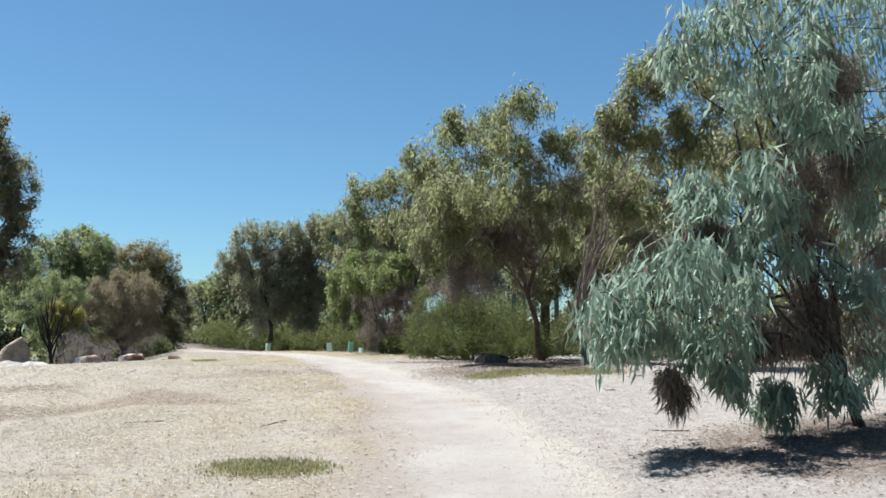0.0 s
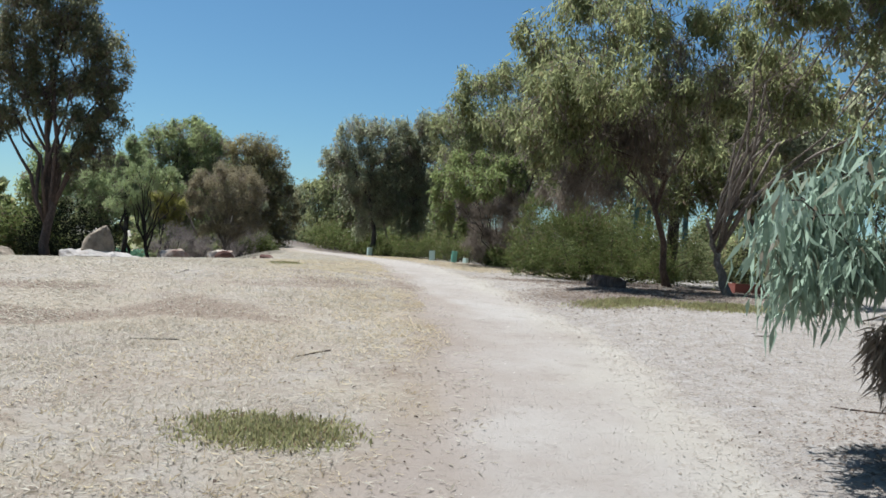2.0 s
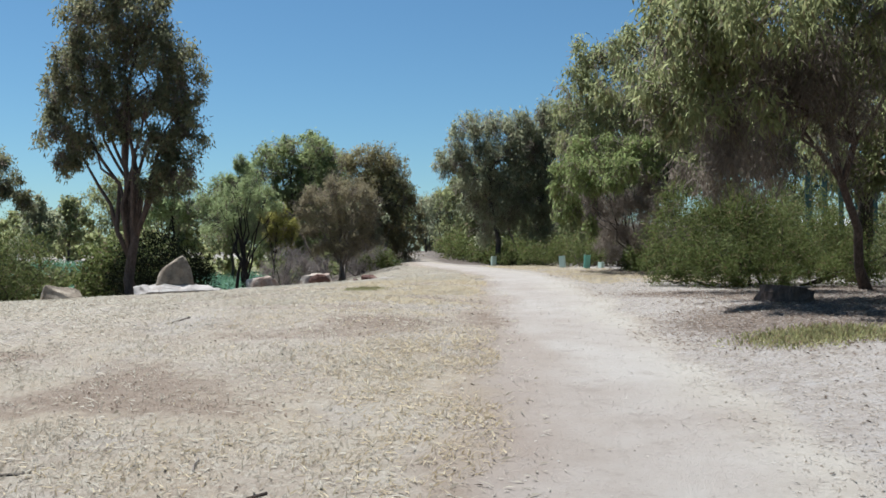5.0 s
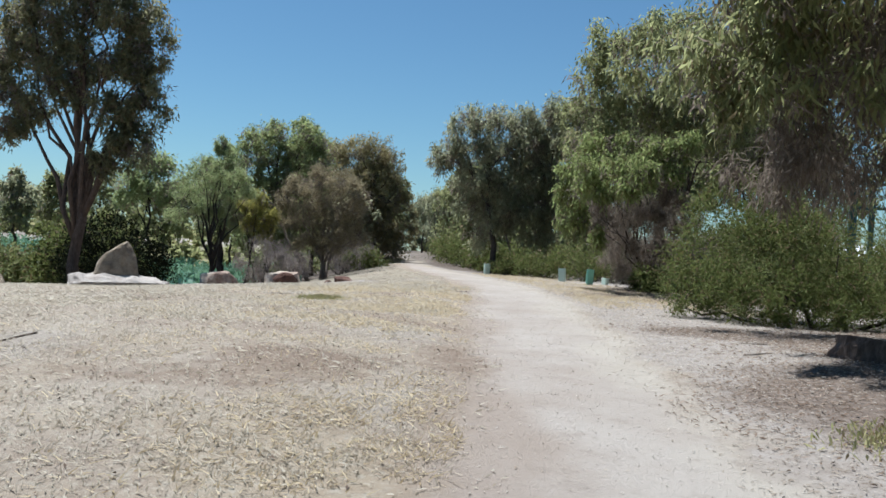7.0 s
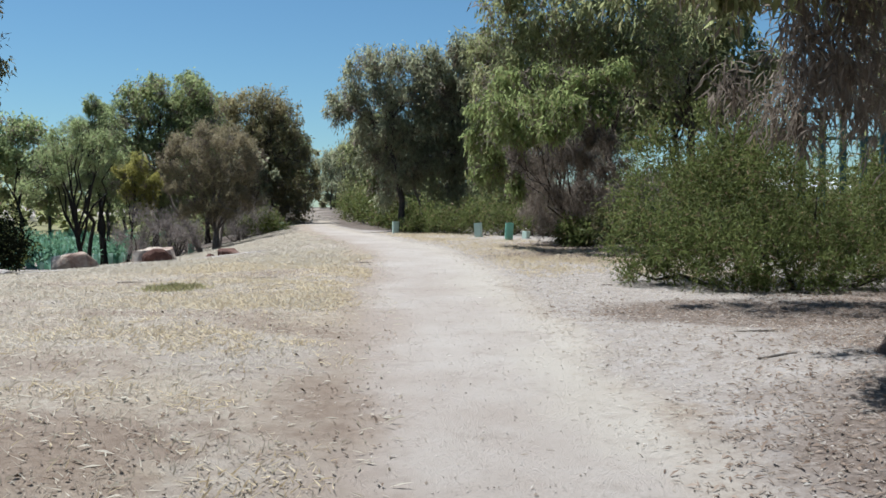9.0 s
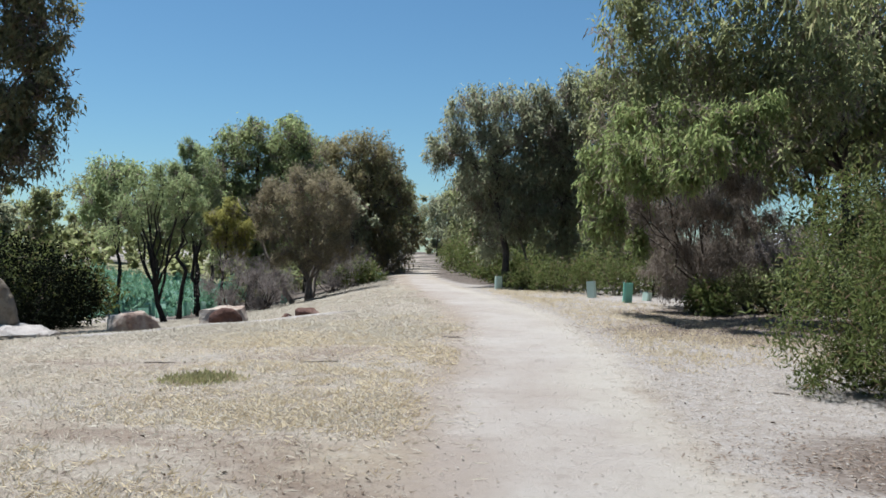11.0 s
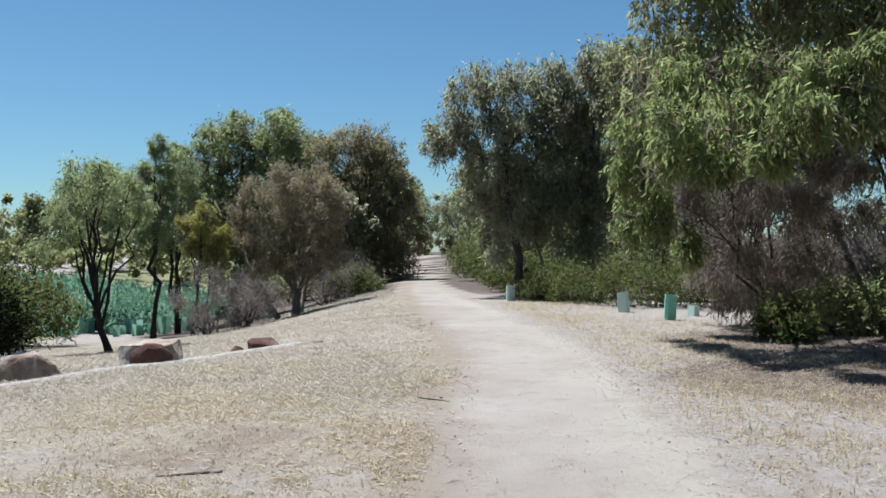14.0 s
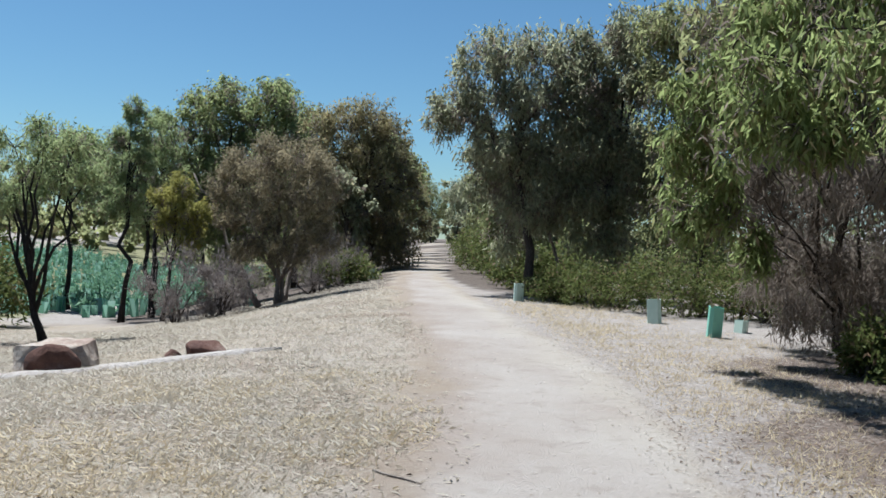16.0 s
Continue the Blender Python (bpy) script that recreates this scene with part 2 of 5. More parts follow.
    # tree shade on the litter beside the far track, painted as dark brown
    avenue_shade = m.band(m.math("ADD", m.attr("avenue_shade"), m.math("MULTIPLY", m.math("SUBTRACT", m.noise(1.1, 5), 0.5), 0.8)), 0.3, 0.7)
    soil = m.mix(avenue_shade, soil, m.ramp(m.noise(8, 8, 0.7), (0.35, (0.075, 0.056, 0.042)), (0.65, (0.17, 0.135, 0.105))))
    m.colour(m.mix(1.0, m.mix(k, soil, track), (0.70, 0.70, 0.715), "MULTIPLY"))
    hb = m.math("ADD", m.noise(16, 10, 0.75), m.math("MULTIPLY", grit, 0.5))
    m.bump(hb, 0.7, 0.03)
    return m.m


GROUND = ground_mat()


# ---- shape of the land ----
PATH_Y = (-30, 0, 8, 12, 15, 18, 20, 24, 29.5, 34, 39, 49, 57, 75, 110, 160, 400)
PATH_X = (0.5, 0.4, 0.45, 0.35, -0.4, -1.2, -1.7, -2.7, -4.15, -5.5, -7.8, -12.2, -15.5, -21.7, -34.3, -52.4, -140)
RIDGE_Y = (-60, 0, 7, 11.3, 15.9, 19, 22, 25, 30, 38, 50, 57, 75, 110, 160, 400)
RIDGE_Z = (-0.6, 0.0, 0.2, 0.45, 0.85, 1.05, 1.17, 1.23, 1.3, 1.38, 1.44, 1.53, 1.76, 2.2, 2.75, 4.2)
DROP_Y = (18, 25, 30, 33, 38.6, 45, 51, 60, 100)
DROP_Z = (0.0, 0.12, 0.32, 0.55, 1.05, 1.7, 2.05, 2.15, 2.2)
SIDE_V = (-60, -45, -32, -24, -19, -13, -9, -6, -4, -2, -1.3)
SIDE_K = (-0.3, 0.0, 0.5, 0.9, 1.0, 0.97, 0.8, 0.55, 0.3, 0.06, 0.0)


def smooth(v, xs, ys, w):
    """Knots joined by lines, softened over about w metres."""
    return sum(np.interp(v + o * w, xs, ys) for o in (-1, -0.5, 0, 0.5, 1)) / 5


def path_x(y):
    return smooth(np.asarray(y, float), PATH_Y, PATH_X, 2.0)


def land(x, y):
    x, y = np.asarray(x, float), np.asarray(y, float)
    v = x - path_x(y)
    z = smooth(y, RIDGE_Y, RIDGE_Z, 2.0)
    z = z - smooth(y, DROP_Y, DROP_Z, 2.5) * smooth(v, SIDE_V, SIDE_K, 1.2)
    z = z - 1.4 * np.clip((v - 7) / 12, 0, 1) * np.clip((y - 34) / 20, 0, 1)
    z = z - 0.27 * np.clip((-v - 6) / 8, 0, 1.4) * np.clip((y - 8) / 12, 0, 1) * np.clip((42 - y) / 8, 0, 1)
    near = np.clip(1 - np.abs(y - 10.5) / 9.0, 0, 1)
    z = z + near * 0.085 * np.clip(v - 0.9, 0, 6) + 0.10 * np.exp(-((y - 18.5) / 3.5) ** 2) * np.clip(np.abs(v) - 0.8, 0, 1.6)
    return z + 0.018 * np.sin(x * 1.7 + y * 0.6) * np.sin(y * 1.3 - x * 0.4) * np.clip(np.abs(v) - 0.6, 0, 1)


def gz(x, y):
    return float(land(x, y))


FIELD = np.random.default_rng(9).random((64, 64))


def field(x, y, size):
    """Smooth random values from 0 to 1 over the ground."""
    u, v = np.asarray(x, float) / size, np.asarray(y, float) / size
    i, j = np.floor(u).astype(int), np.floor(v).astype(int)
    a, b = u - i, v - j
    a, b = a * a * (3 - 2 * a), b * b * (3 - 2 * b)
    f = lambda p, q: FIELD[(i + p) % 64, (j + q) % 64]
    return (f(0, 0) * (1 - a) + f(1, 0) * a) * (1 - b) + (f(0, 1) * (1 - a) + f(1, 1) * a) * b


# ---- mesh helpers ----
def mesh_of(name, verts, faces, mats, smooth_shade=False):
    me = bpy.data.meshes.new(name)
    me.from_pydata([tuple(v) for v in verts], [], faces)
    for mt in mats if isinstance(mats, (list, tuple)) else [mats]:
        me.materials.append(mt)
    if smooth_shade:
        me.polygons.foreach_set("use_smooth", [True] * len(me.polygons))
    return me


def poly_soup(name, v, mat, tint=None):
    """One mesh of many small pieces: v is (pieces, corners, 3)."""
    n, k, _ = v.shape
    me = bpy.data.meshes.new(name)
    me.vertices.add(n * k)
    me.vertices.foreach_set("co", v.reshape(-1).astype(np.float32))
    me.loops.add(n * k)
    me.loops.foreach_set("vertex_index", np.arange(n * k, dtype=np.int32))
    me.polygons.add(n)
    me.polygons.foreach_set("loop_start", np.arange(0, n * k, k, dtype=np.int32))
    me.polygons.foreach_set("loop_total", np.full(n, k, dtype=np.int32))
    me.update(calc_edges=True)
    if tint is not None:
        a = me.attributes.new("tint", "FLOAT", "POINT")
        a.data.foreach_set("value", np.repeat(tint, k).astype(np.float32))
    me.materials.append(mat)
    return me


def part(name, me, parent, label=""):
    ob = new(name, me)
    ob.parent = parent
    return tagged(ob, label) if label else ob


def thing(name, label, category, group="", kind="", at=None):
    ob = new(name)
    if at is not None:
        ob.matrix_world = at
    return tagged(ob, label, category, group, kind)


def tube(points, radii, sides=8, wob=0.0, rng=None):
    """A tapered tube along points: vertices and faces."""
    pts = [Vector(p) for p in points]
    vs, fs = [], []
    side = Vector((1, 0, 0))
    for i, p in enumerate(pts):
        d = (pts[min(i + 1, len(pts) - 1)] - pts[max(i - 1, 0)]).normalized()
        side = (side - d * side.dot(d)).normalized()
        up = d.cross(side)
        for j in range(sides):
            a = 2 * math.pi * j / sides
            r = radii[i] * (1 + (wob * (rng.random() - 0.5) if rng is not None else 0))
            vs.append(p + (side * math.cos(a) + up * math.sin(a)) * r)
        if i:
            for j in range(sides):
                a, b = (i - 1) * sides + j, (i - 1) * sides + (j + 1) % sides
                fs.append((a, b, b + sides, a + sides))
    fs.append(tuple(range(sides))[::-1])
    fs.append(tuple(range(len(vs) - sides, len(vs))))
    return vs, fs


def bent(a, b, rng, n=6, sag=0.0, jit=0.05):
    """Points from a to b with a slight crook."""
    a, b = np.array(a, float), np.array(b, float)
    length = np.linalg.norm(b - a)
    out = []
    for i in range(n + 1):
        t = i / n
        j = rng.normal(0, jit * length, 3) * (4 * t * (1 - t)) * 0.6
        out.append(a + (b - a) * t + j + np.array([0, 0, sag * length * 4 * t * (1 - t)]))
    return out


def leaves(rng, centres, spread, count, length, width, droop, tint_c):
    """Lance-shaped leaves round clump centres: corners and tints."""
    n = len(centres)
    idx = rng.integers(0, n, count)
    off = rng.normal(0, 1, (count, 3))
    off *= (np.clip(rng.normal(0.62, 0.33, count), 0.02, 1.15) / np.maximum(np.linalg.norm(off, axis=1), 1e-6))[:, None]
    off[:, 2] -= 0.6 * max(droop, 0) * rng.random(count)
    p = centres[idx] + off * spread[idx]
    d = rng.normal(0, 1, (count, 3)) + np.array([0, 0, -droop * 2.2]) + 0.5 * off
    d /= np.linalg.norm(d, axis=1)[:, None]
    s = np.cross(d, rng.normal(0, 1, (count, 3)))
    s /= np.maximum(np.linalg.norm(s, axis=1), 1e-6)[:, None]
    le = (length * rng.uniform(0.6, 1.35, count))[:, None]
    wi = (width * rng.uniform(0.7, 1.3, count))[:, None]
    bend = np.cross(d, s) * le * 0.12
    v = np.stack([p, p + d * le * 0.4 + s * wi * 0.5 + bend, p + d * le, p + d * le * 0.4 - s * wi * 0.5 + bend], 1)
    return v, np.clip(tint_c[idx] + rng.normal(0, 0.08, count), 0, 1)


def clumps(rng, lobes, per, core=0.45):
    """Clump centres in the outer part of each lobe, with their size."""
    cs, sp = [], []
    for x, y, z, rx, ry, rz in lobes:
        k = max(12, int(1.2 * per * (rx * ry + rx * rz + ry * rz) / 3))
        u = rng.normal(0, 1, (k, 3))
        u /= np.linalg.norm(u, axis=1)[:, None]
        r = core + (1.06 - core) * rng.random(k) ** 0.8
        cs.append(np.array([x, y, z]) + u * r[:, None] * np.array([rx, ry, rz]))
        base = 0.09 + 0.24 * (rx * ry * rz) ** (1 / 3)
        sp.append(np.repeat((base * rng.uniform(0.65, 1.4, k))[:, None], 3, 1) * np.array([1, 1, 1.15]))
    return np.concatenate(cs), np.concatenate(sp)


def tree(name, label, base, lobes, trunk_r, leaf, bark, count, length, width, droop=0.5, per=20, seed=1, fork=0.35, lean=(0, 0), limbs=7,
         twigs=40, category="tree", group="", trunk_top=None, core=0.3, stems=1, grow=1.0, dry=(), dry_count=0, inner=0.22):
    """A tree at base (x, y): trunk, limbs that reach into the crown's lobes, twigs, and a crown of leaves."""
    rng = np.random.default_rng(seed)
    bx, by = base
    g = gz(bx, by)
    root = thing(name, label, category, group, at=Matrix.Translation((bx, by, g)))
    L = [(x - bx, y - by, z - g, rx * grow, ry * grow, rz * grow) for x, y, z, rx, ry, rz in lobes]
    top = max(l[2] for l in L)
    zc = np.array([l[2] for l in L])
    cx, cy = np.mean([l[0] for l in L]), np.mean([l[1] for l in L])
    th = trunk_top or top * 0.85
    for s in range(stems):
        ox, oy = (0, 0) if s == 0 else rng.normal(0, 0.12 + trunk_r, 2)
        tip = (cx * 0.8 + lean[0] + ox * 5, cy * 0.8 + lean[1] + oy * 5, th)
        pts = bent((ox, oy, -0.12), tip, rng, 9, 0, 0.03)
        rad = [trunk_r * (1.35 if i == 0 else 1 - 0.75 * i / 9) for i in range(10)]
        v, f = tube(pts, rad, 9, 0.14, rng)
        part("trunk", mesh_of("trunk", v, f, bark, True), root)
        if s == 0:
            main, mrad = pts, rad
    centres, spread = clumps(rng, L, per, core)
    tint_c = np.clip(rng.normal(0.5, 0.24, len(centres)) + 0.12 * (centres[:, 2] - zc.mean()) / max(top, 1), 0, 1)
    order = list(range(len(L)))
    ends = []
    for i in range(limbs):
        l = L[order[i % len(L)]]
        k = int(np.clip(2 + (fork + rng.uniform(-0.08, 0.2)) * 9, 2, 8))
        a = main[k]
        b = np.array(l[:3]) + rng.normal(0, 0.25, 3) * np.array(l[3:])
        pts = bent(a, b, rng, 6, 0.05, 0.05)
        v, f = tube(pts, [mrad[k] * 0.62 * (1 - 0.8 * j / 6) for j in range(7)], 6, 0.1, rng)
        part("limb", mesh_of("limb", v, f, bark, True), root)
        ends += [(pts[j], mrad[k] * 0.3 * (1.1 - j / 7)) for j in (3, 4, 5, 6)]
    tv, tf = [], []
    if ends:
        ep = np.array([e[0] for e in ends])
        for i in rng.choice(len(centres), min(twigs, len(centres)), replace=False):
            j = int(np.argmin(np.linalg.norm(ep - centres[i], axis=1) + rng.random(len(ep)) * 0.4))
            v, f = tube(bent(ep[j], centres[i], rng, 3, 0.06, 0.07), [max(0.006, ends[j][1] * s) for s in (0.8, 0.55, 0.35, 0.15)], 4)
            o = len(tv)
            tv += v
            tf += [tuple(q + o for q in w) for w in f]
        tagged(part("twig_work", mesh_of("twig_work", tv, tf, bark), root), kind="stuff")
    lv, lt = leaves(rng, centres, spread, count, length, width, droop, tint_c)
    part("crown", poly_soup("crown", lv, leaf, lt), root)
    if inner:
        c2, s2 = clumps(rng, [(x, y, z - 0.3 * rz, 0.9 * rx, 0.9 * ry, 0.85 * rz) for x, y, z, rx, ry, rz in L], per, 0.15)
        lv, lt = leaves(rng, c2, s2, int(count * inner), length, width * 0.6, 0.3, np.clip(rng.normal(0.4, 0.25, len(c2)), 0, 1))
        tagged(part("inner_foliage", poly_soup("inner_foliage", lv, LEAF_TWIG, lt), root, "grey-brown inner twigs and dry leaves"), kind="stuff")
    if dry:
        c2, s2 = clumps(rng, [(x - bx, y - by, z - g, rx, ry, rz) for x, y, z, rx, ry, rz in dry], per, 0.2)
        lv, lt = leaves(rng, c2, s2, dry_count, length, width * 0.5, 0.9 * droop, np.clip(rng.normal(0.4, 0.2, len(c2)), 0, 1))
        tagged(part("dry_foliage", poly_soup("dry_foliage", lv, LEAF_TWIG, lt), root, "brown dry inner twigs"), kind="stuff")
    return root


def shrub(name, label, lobes, leaf, count, length, width, droop=0.0, per=26, seed=1, bark=None, category="shrub", group="", core=0.5, stalks=7):
    """A bush: several stems from the ground and a leafy body made of lobes (centres above ground)."""
    rng = np.random.default_rng(seed)
    bx, by = np.mean([l[0] for l in lobes]), np.mean([l[1] for l in lobes])
    g = gz(bx, by)
    root = thing(name, label, category, group, at=Matrix.Translation((bx, by, g)))
    L = [(x - bx, y - by, z, rx, ry, rz) for x, y, z, rx, ry, rz in lobes]
    for i in range(stalks):
        l = L[i % len(L)]
        b = np.array(l[:3]) + rng.normal(0, 0.4, 3) * np.array(l[3:])
        s = (l[0] * 0.5 + rng.normal(0, 0.1), l[1] * 0.5 + rng.normal(0, 0.1))
        s = (*s, gz(bx + s[0], by + s[1]) - g - 0.05)
        v, f = tube(bent(s, b, rng, 4, 0, 0.06), [0.035, 0.03, 0.024, 0.016, 0.008], 5)
        part("stem", mesh_of("stem", v, f, bark or BARK_DARK), root)
    centres, spread = clumps(rng, L, per, core)
    floor_z = np.array([gz(bx + c[0], by + c[1]) - g for c in centres])
    centres[:, 2] = np.maximum(centres[:, 2], floor_z + 0.12)
    tint_c = np.clip(rng.normal(0.5, 0.24, len(centres)), 0, 1)
    lv, lt = leaves(rng, centres, spread, count, length, width, droop, tint_c)
    part("foliage", poly_soup("foliage", lv, leaf, lt), root)
    return root


def rock(name, label, x, y, size, mat, seed, turn=0, cuts=16, sink=0.1, lift=None, points=None, category="rock", group=""):
    """A weathered boulder: an angular block with broken, roughened faces."""
    rng = np.random.default_rng(seed)
    if points is None:
        u = rng.normal(0, 1, (cuts, 3))
        u /= np.linalg.norm(u, axis=1)[:, None]
        u = np.sign(u) * np.abs(u) ** 0.7
        points = [(a * 0.5, b * 0.5, max(-0.15, c * 0.55 + 0.35)) for a, b, c in u] + [(0.42, 0.3, -0.1), (-0.42, 0.32, -0.1), (-0.4, -0.34, -0.1), (0.44, -0.3, -0.1)]
    bm = bmesh.new()
    for p in points:
        bm.verts.new((p[0] * size[0], p[1] * size[1], p[2] * size[2]))
    out = bmesh.ops.convex_hull(bm, input=bm.verts)
    junk = list({v for v in out["geom_interior"] + out["geom_unused"] if isinstance(v, bmesh.types.BMVert)})
    bmesh.ops.delete(bm, geom=junk, context="VERTS")
    bmesh.ops.bevel(bm, geom=list(bm.edges), offset=0.035 * max(size), segments=1, affect="EDGES", clamp_overlap=True)
    bmesh.ops.triangulate(bm, faces=bm.faces)
    bmesh.ops.subdivide_edges(bm, edges=bm.edges, cuts=2, use_grid_fill=True)
    bmesh.ops.subdivide_edges(bm, edges=[e for e in bm.edges if e.calc_length() > 0.09], cuts=1, use_grid_fill=True)
    bm.normal_update()
    for v in bm.verts:
        q = v.co * 3.2 + Vector((seed * 1.7, 0, 0))
        v.co += v.normal * (0.06 * noise.noise(q) + 0.025 * noise.noise(q * 3.3)) * max(size) * 0.6
    top = max(v.co.z for v in bm.verts)
    for v in bm.verts:
        v.co.z *= size[2] / top
    me = bpy.data.meshes.new(name)
    bm.to_mesh(me)
    bm.free()
    me.materials.append(mat)
    ob = new(name, me)
    z = gz(x, y) if lift is None else lift
    ob.matrix_world = pose(x, y, z - sink * size[2], 0, 0, turn)
    return tagged(ob, label, category, group)


# ---- the ground ----
def graded(lo, a, b, hi, fine, growth=1.16):
    mid = list(np.arange(a, b, fine))
    out, s, p = [], fine, b
    while p < hi:
        out.append(p)
        s *= growth
        p += s
    out.append(hi)
    low, s, p = [], fine, a
    while p > lo:
        s *= growth
        p -= s
        low.append(max(p, lo))
    return np.array(low[::-1] + mid + out)


def bare_field(x, y):
    """Where the grass is worn away to brown earth."""
    worn = field(x * 0.7 + 11, y + 3, 1.6) * 0.6 + field(y + 30, x * 0.6, 0.7) * 0.4
    for cx, cy, rx, ry, k in ((-7.6, 15.6, 2.0, 0.5, 0.32), (-6.0, 13.4, 1.1, 0.6, 0.34), (-2.6, 13.6, 1.4, 0.8, 0.06), (-0.9, 14.3, 0.7, 1.6, 0.12), (-3.4, 10.6, 1.6, 0.7, 0.05)):
        worn = worn + k * np.exp(-((x - cx) / rx) ** 2 - ((y - cy) / ry) ** 2)
    return worn


def duff_shade_field(x, y):
    """Brown leaf litter under the gums beside the track, kept dark to deepen their shade."""
    out = 0
    for cx, cy, rx, ry in ((4.6, 9.6, 2.6, 1.9), (1.6, 18.8, 2.3, 2.2), (3.2, 21.5, 3.4, 2.0), (0.6, 23.4, 2.3, 1.2), (3.0, 24.6, 2.8, 1.6), (-1.3, 32.0, 2.6, 2.3), (0.6, 34.0, 2.5, 2.4), (-1.8, 35.8, 2.2, 2.0)):
        out = np.maximum(out, 1.25 - ((x - cx) / rx) ** 2 - ((y - cy) / ry) ** 2)
    return np.clip(out, 0, 1)


def build_ground():
    xs, ys = graded(-900, -16, 7, 900, 0.14), graded(-300, 5, 42, 1500, 0.14)
    X, Y = np.meshgrid(xs, ys)
    V = X - path_x(Y)
    Z = land(X, Y)
    nx, ny = len(xs), len(ys)
    me = bpy.data.meshes.new("ground")
    me.vertices.add(nx * ny)
    me.vertices.foreach_set("co", np.stack([X, Y, Z], -1).reshape(-1).astype(np.float32))
    i, j = np.meshgrid(np.arange(nx - 1), np.arange(ny - 1))
    a = (j * nx + i).reshape(-1)
    q = np.stack([a, a + 1, a + nx + 1, a + nx], 1).astype(np.int32)
    n = len(q)
    me.loops.add(n * 4)
    me.loops.foreach_set("vertex_index", q.reshape(-1))
    me.polygons.add(n)
    me.polygons.foreach_set("loop_start", np.arange(0, n * 4, 4, dtype=np.int32))
    me.polygons.foreach_set("loop_total", np.full(n, 4, dtype=np.int32))
    me.polygons.foreach_set("use_smooth", np.ones(n, dtype=bool))
    me.update(calc_edges=True)
    half = np.interp(Y, (0, 10, 18, 30, 42, 55), (1.5, 1.3, 0.95, 1.05, 0.95, 0.5))
    lit = np.clip((V - 0.5) / 0.8, 0, 1) + np.clip((-V - 1.5) / 2, 0, 1) * np.clip((Y - 46) / 4, 0, 1)
    lawn = np.clip((-V - 13) / 5, 0, 1) * np.clip((Y - 36) / 6, 0, 1) * np.clip((V + 40) / 8, 0, 1)
    # mask of the painted shade on both sides of the far track
    avenue_shade = np.clip((Y - 44) / 8, 0, 1) * np.clip((np.abs(V) - half - 0.2) / 0.6, 0, 1) * np.clip((14 - np.abs(V)) / 4, 0, 1) * (1 - np.clip(lawn, 0, 1))
    for key, val in (("bare", bare_field(X, Y)), ("side", V), ("duff_shade", duff_shade_field(X, Y)), ("avenue_shade", avenue_shade), ("track", half - np.abs(V)), ("litter", np.clip(lit, 0, 1)), ("lawn", lawn)):
        at = me.attributes.new(key, "FLOAT", "POINT")
        at.data.foreach_set("value", val.reshape(-1).astype(np.float32))
    me.materials.append(GROUND)
    return tagged(new("ground", me), "dry mown grass and a pale gravel track over bare earth", "ground", kind="structure")


build_ground()


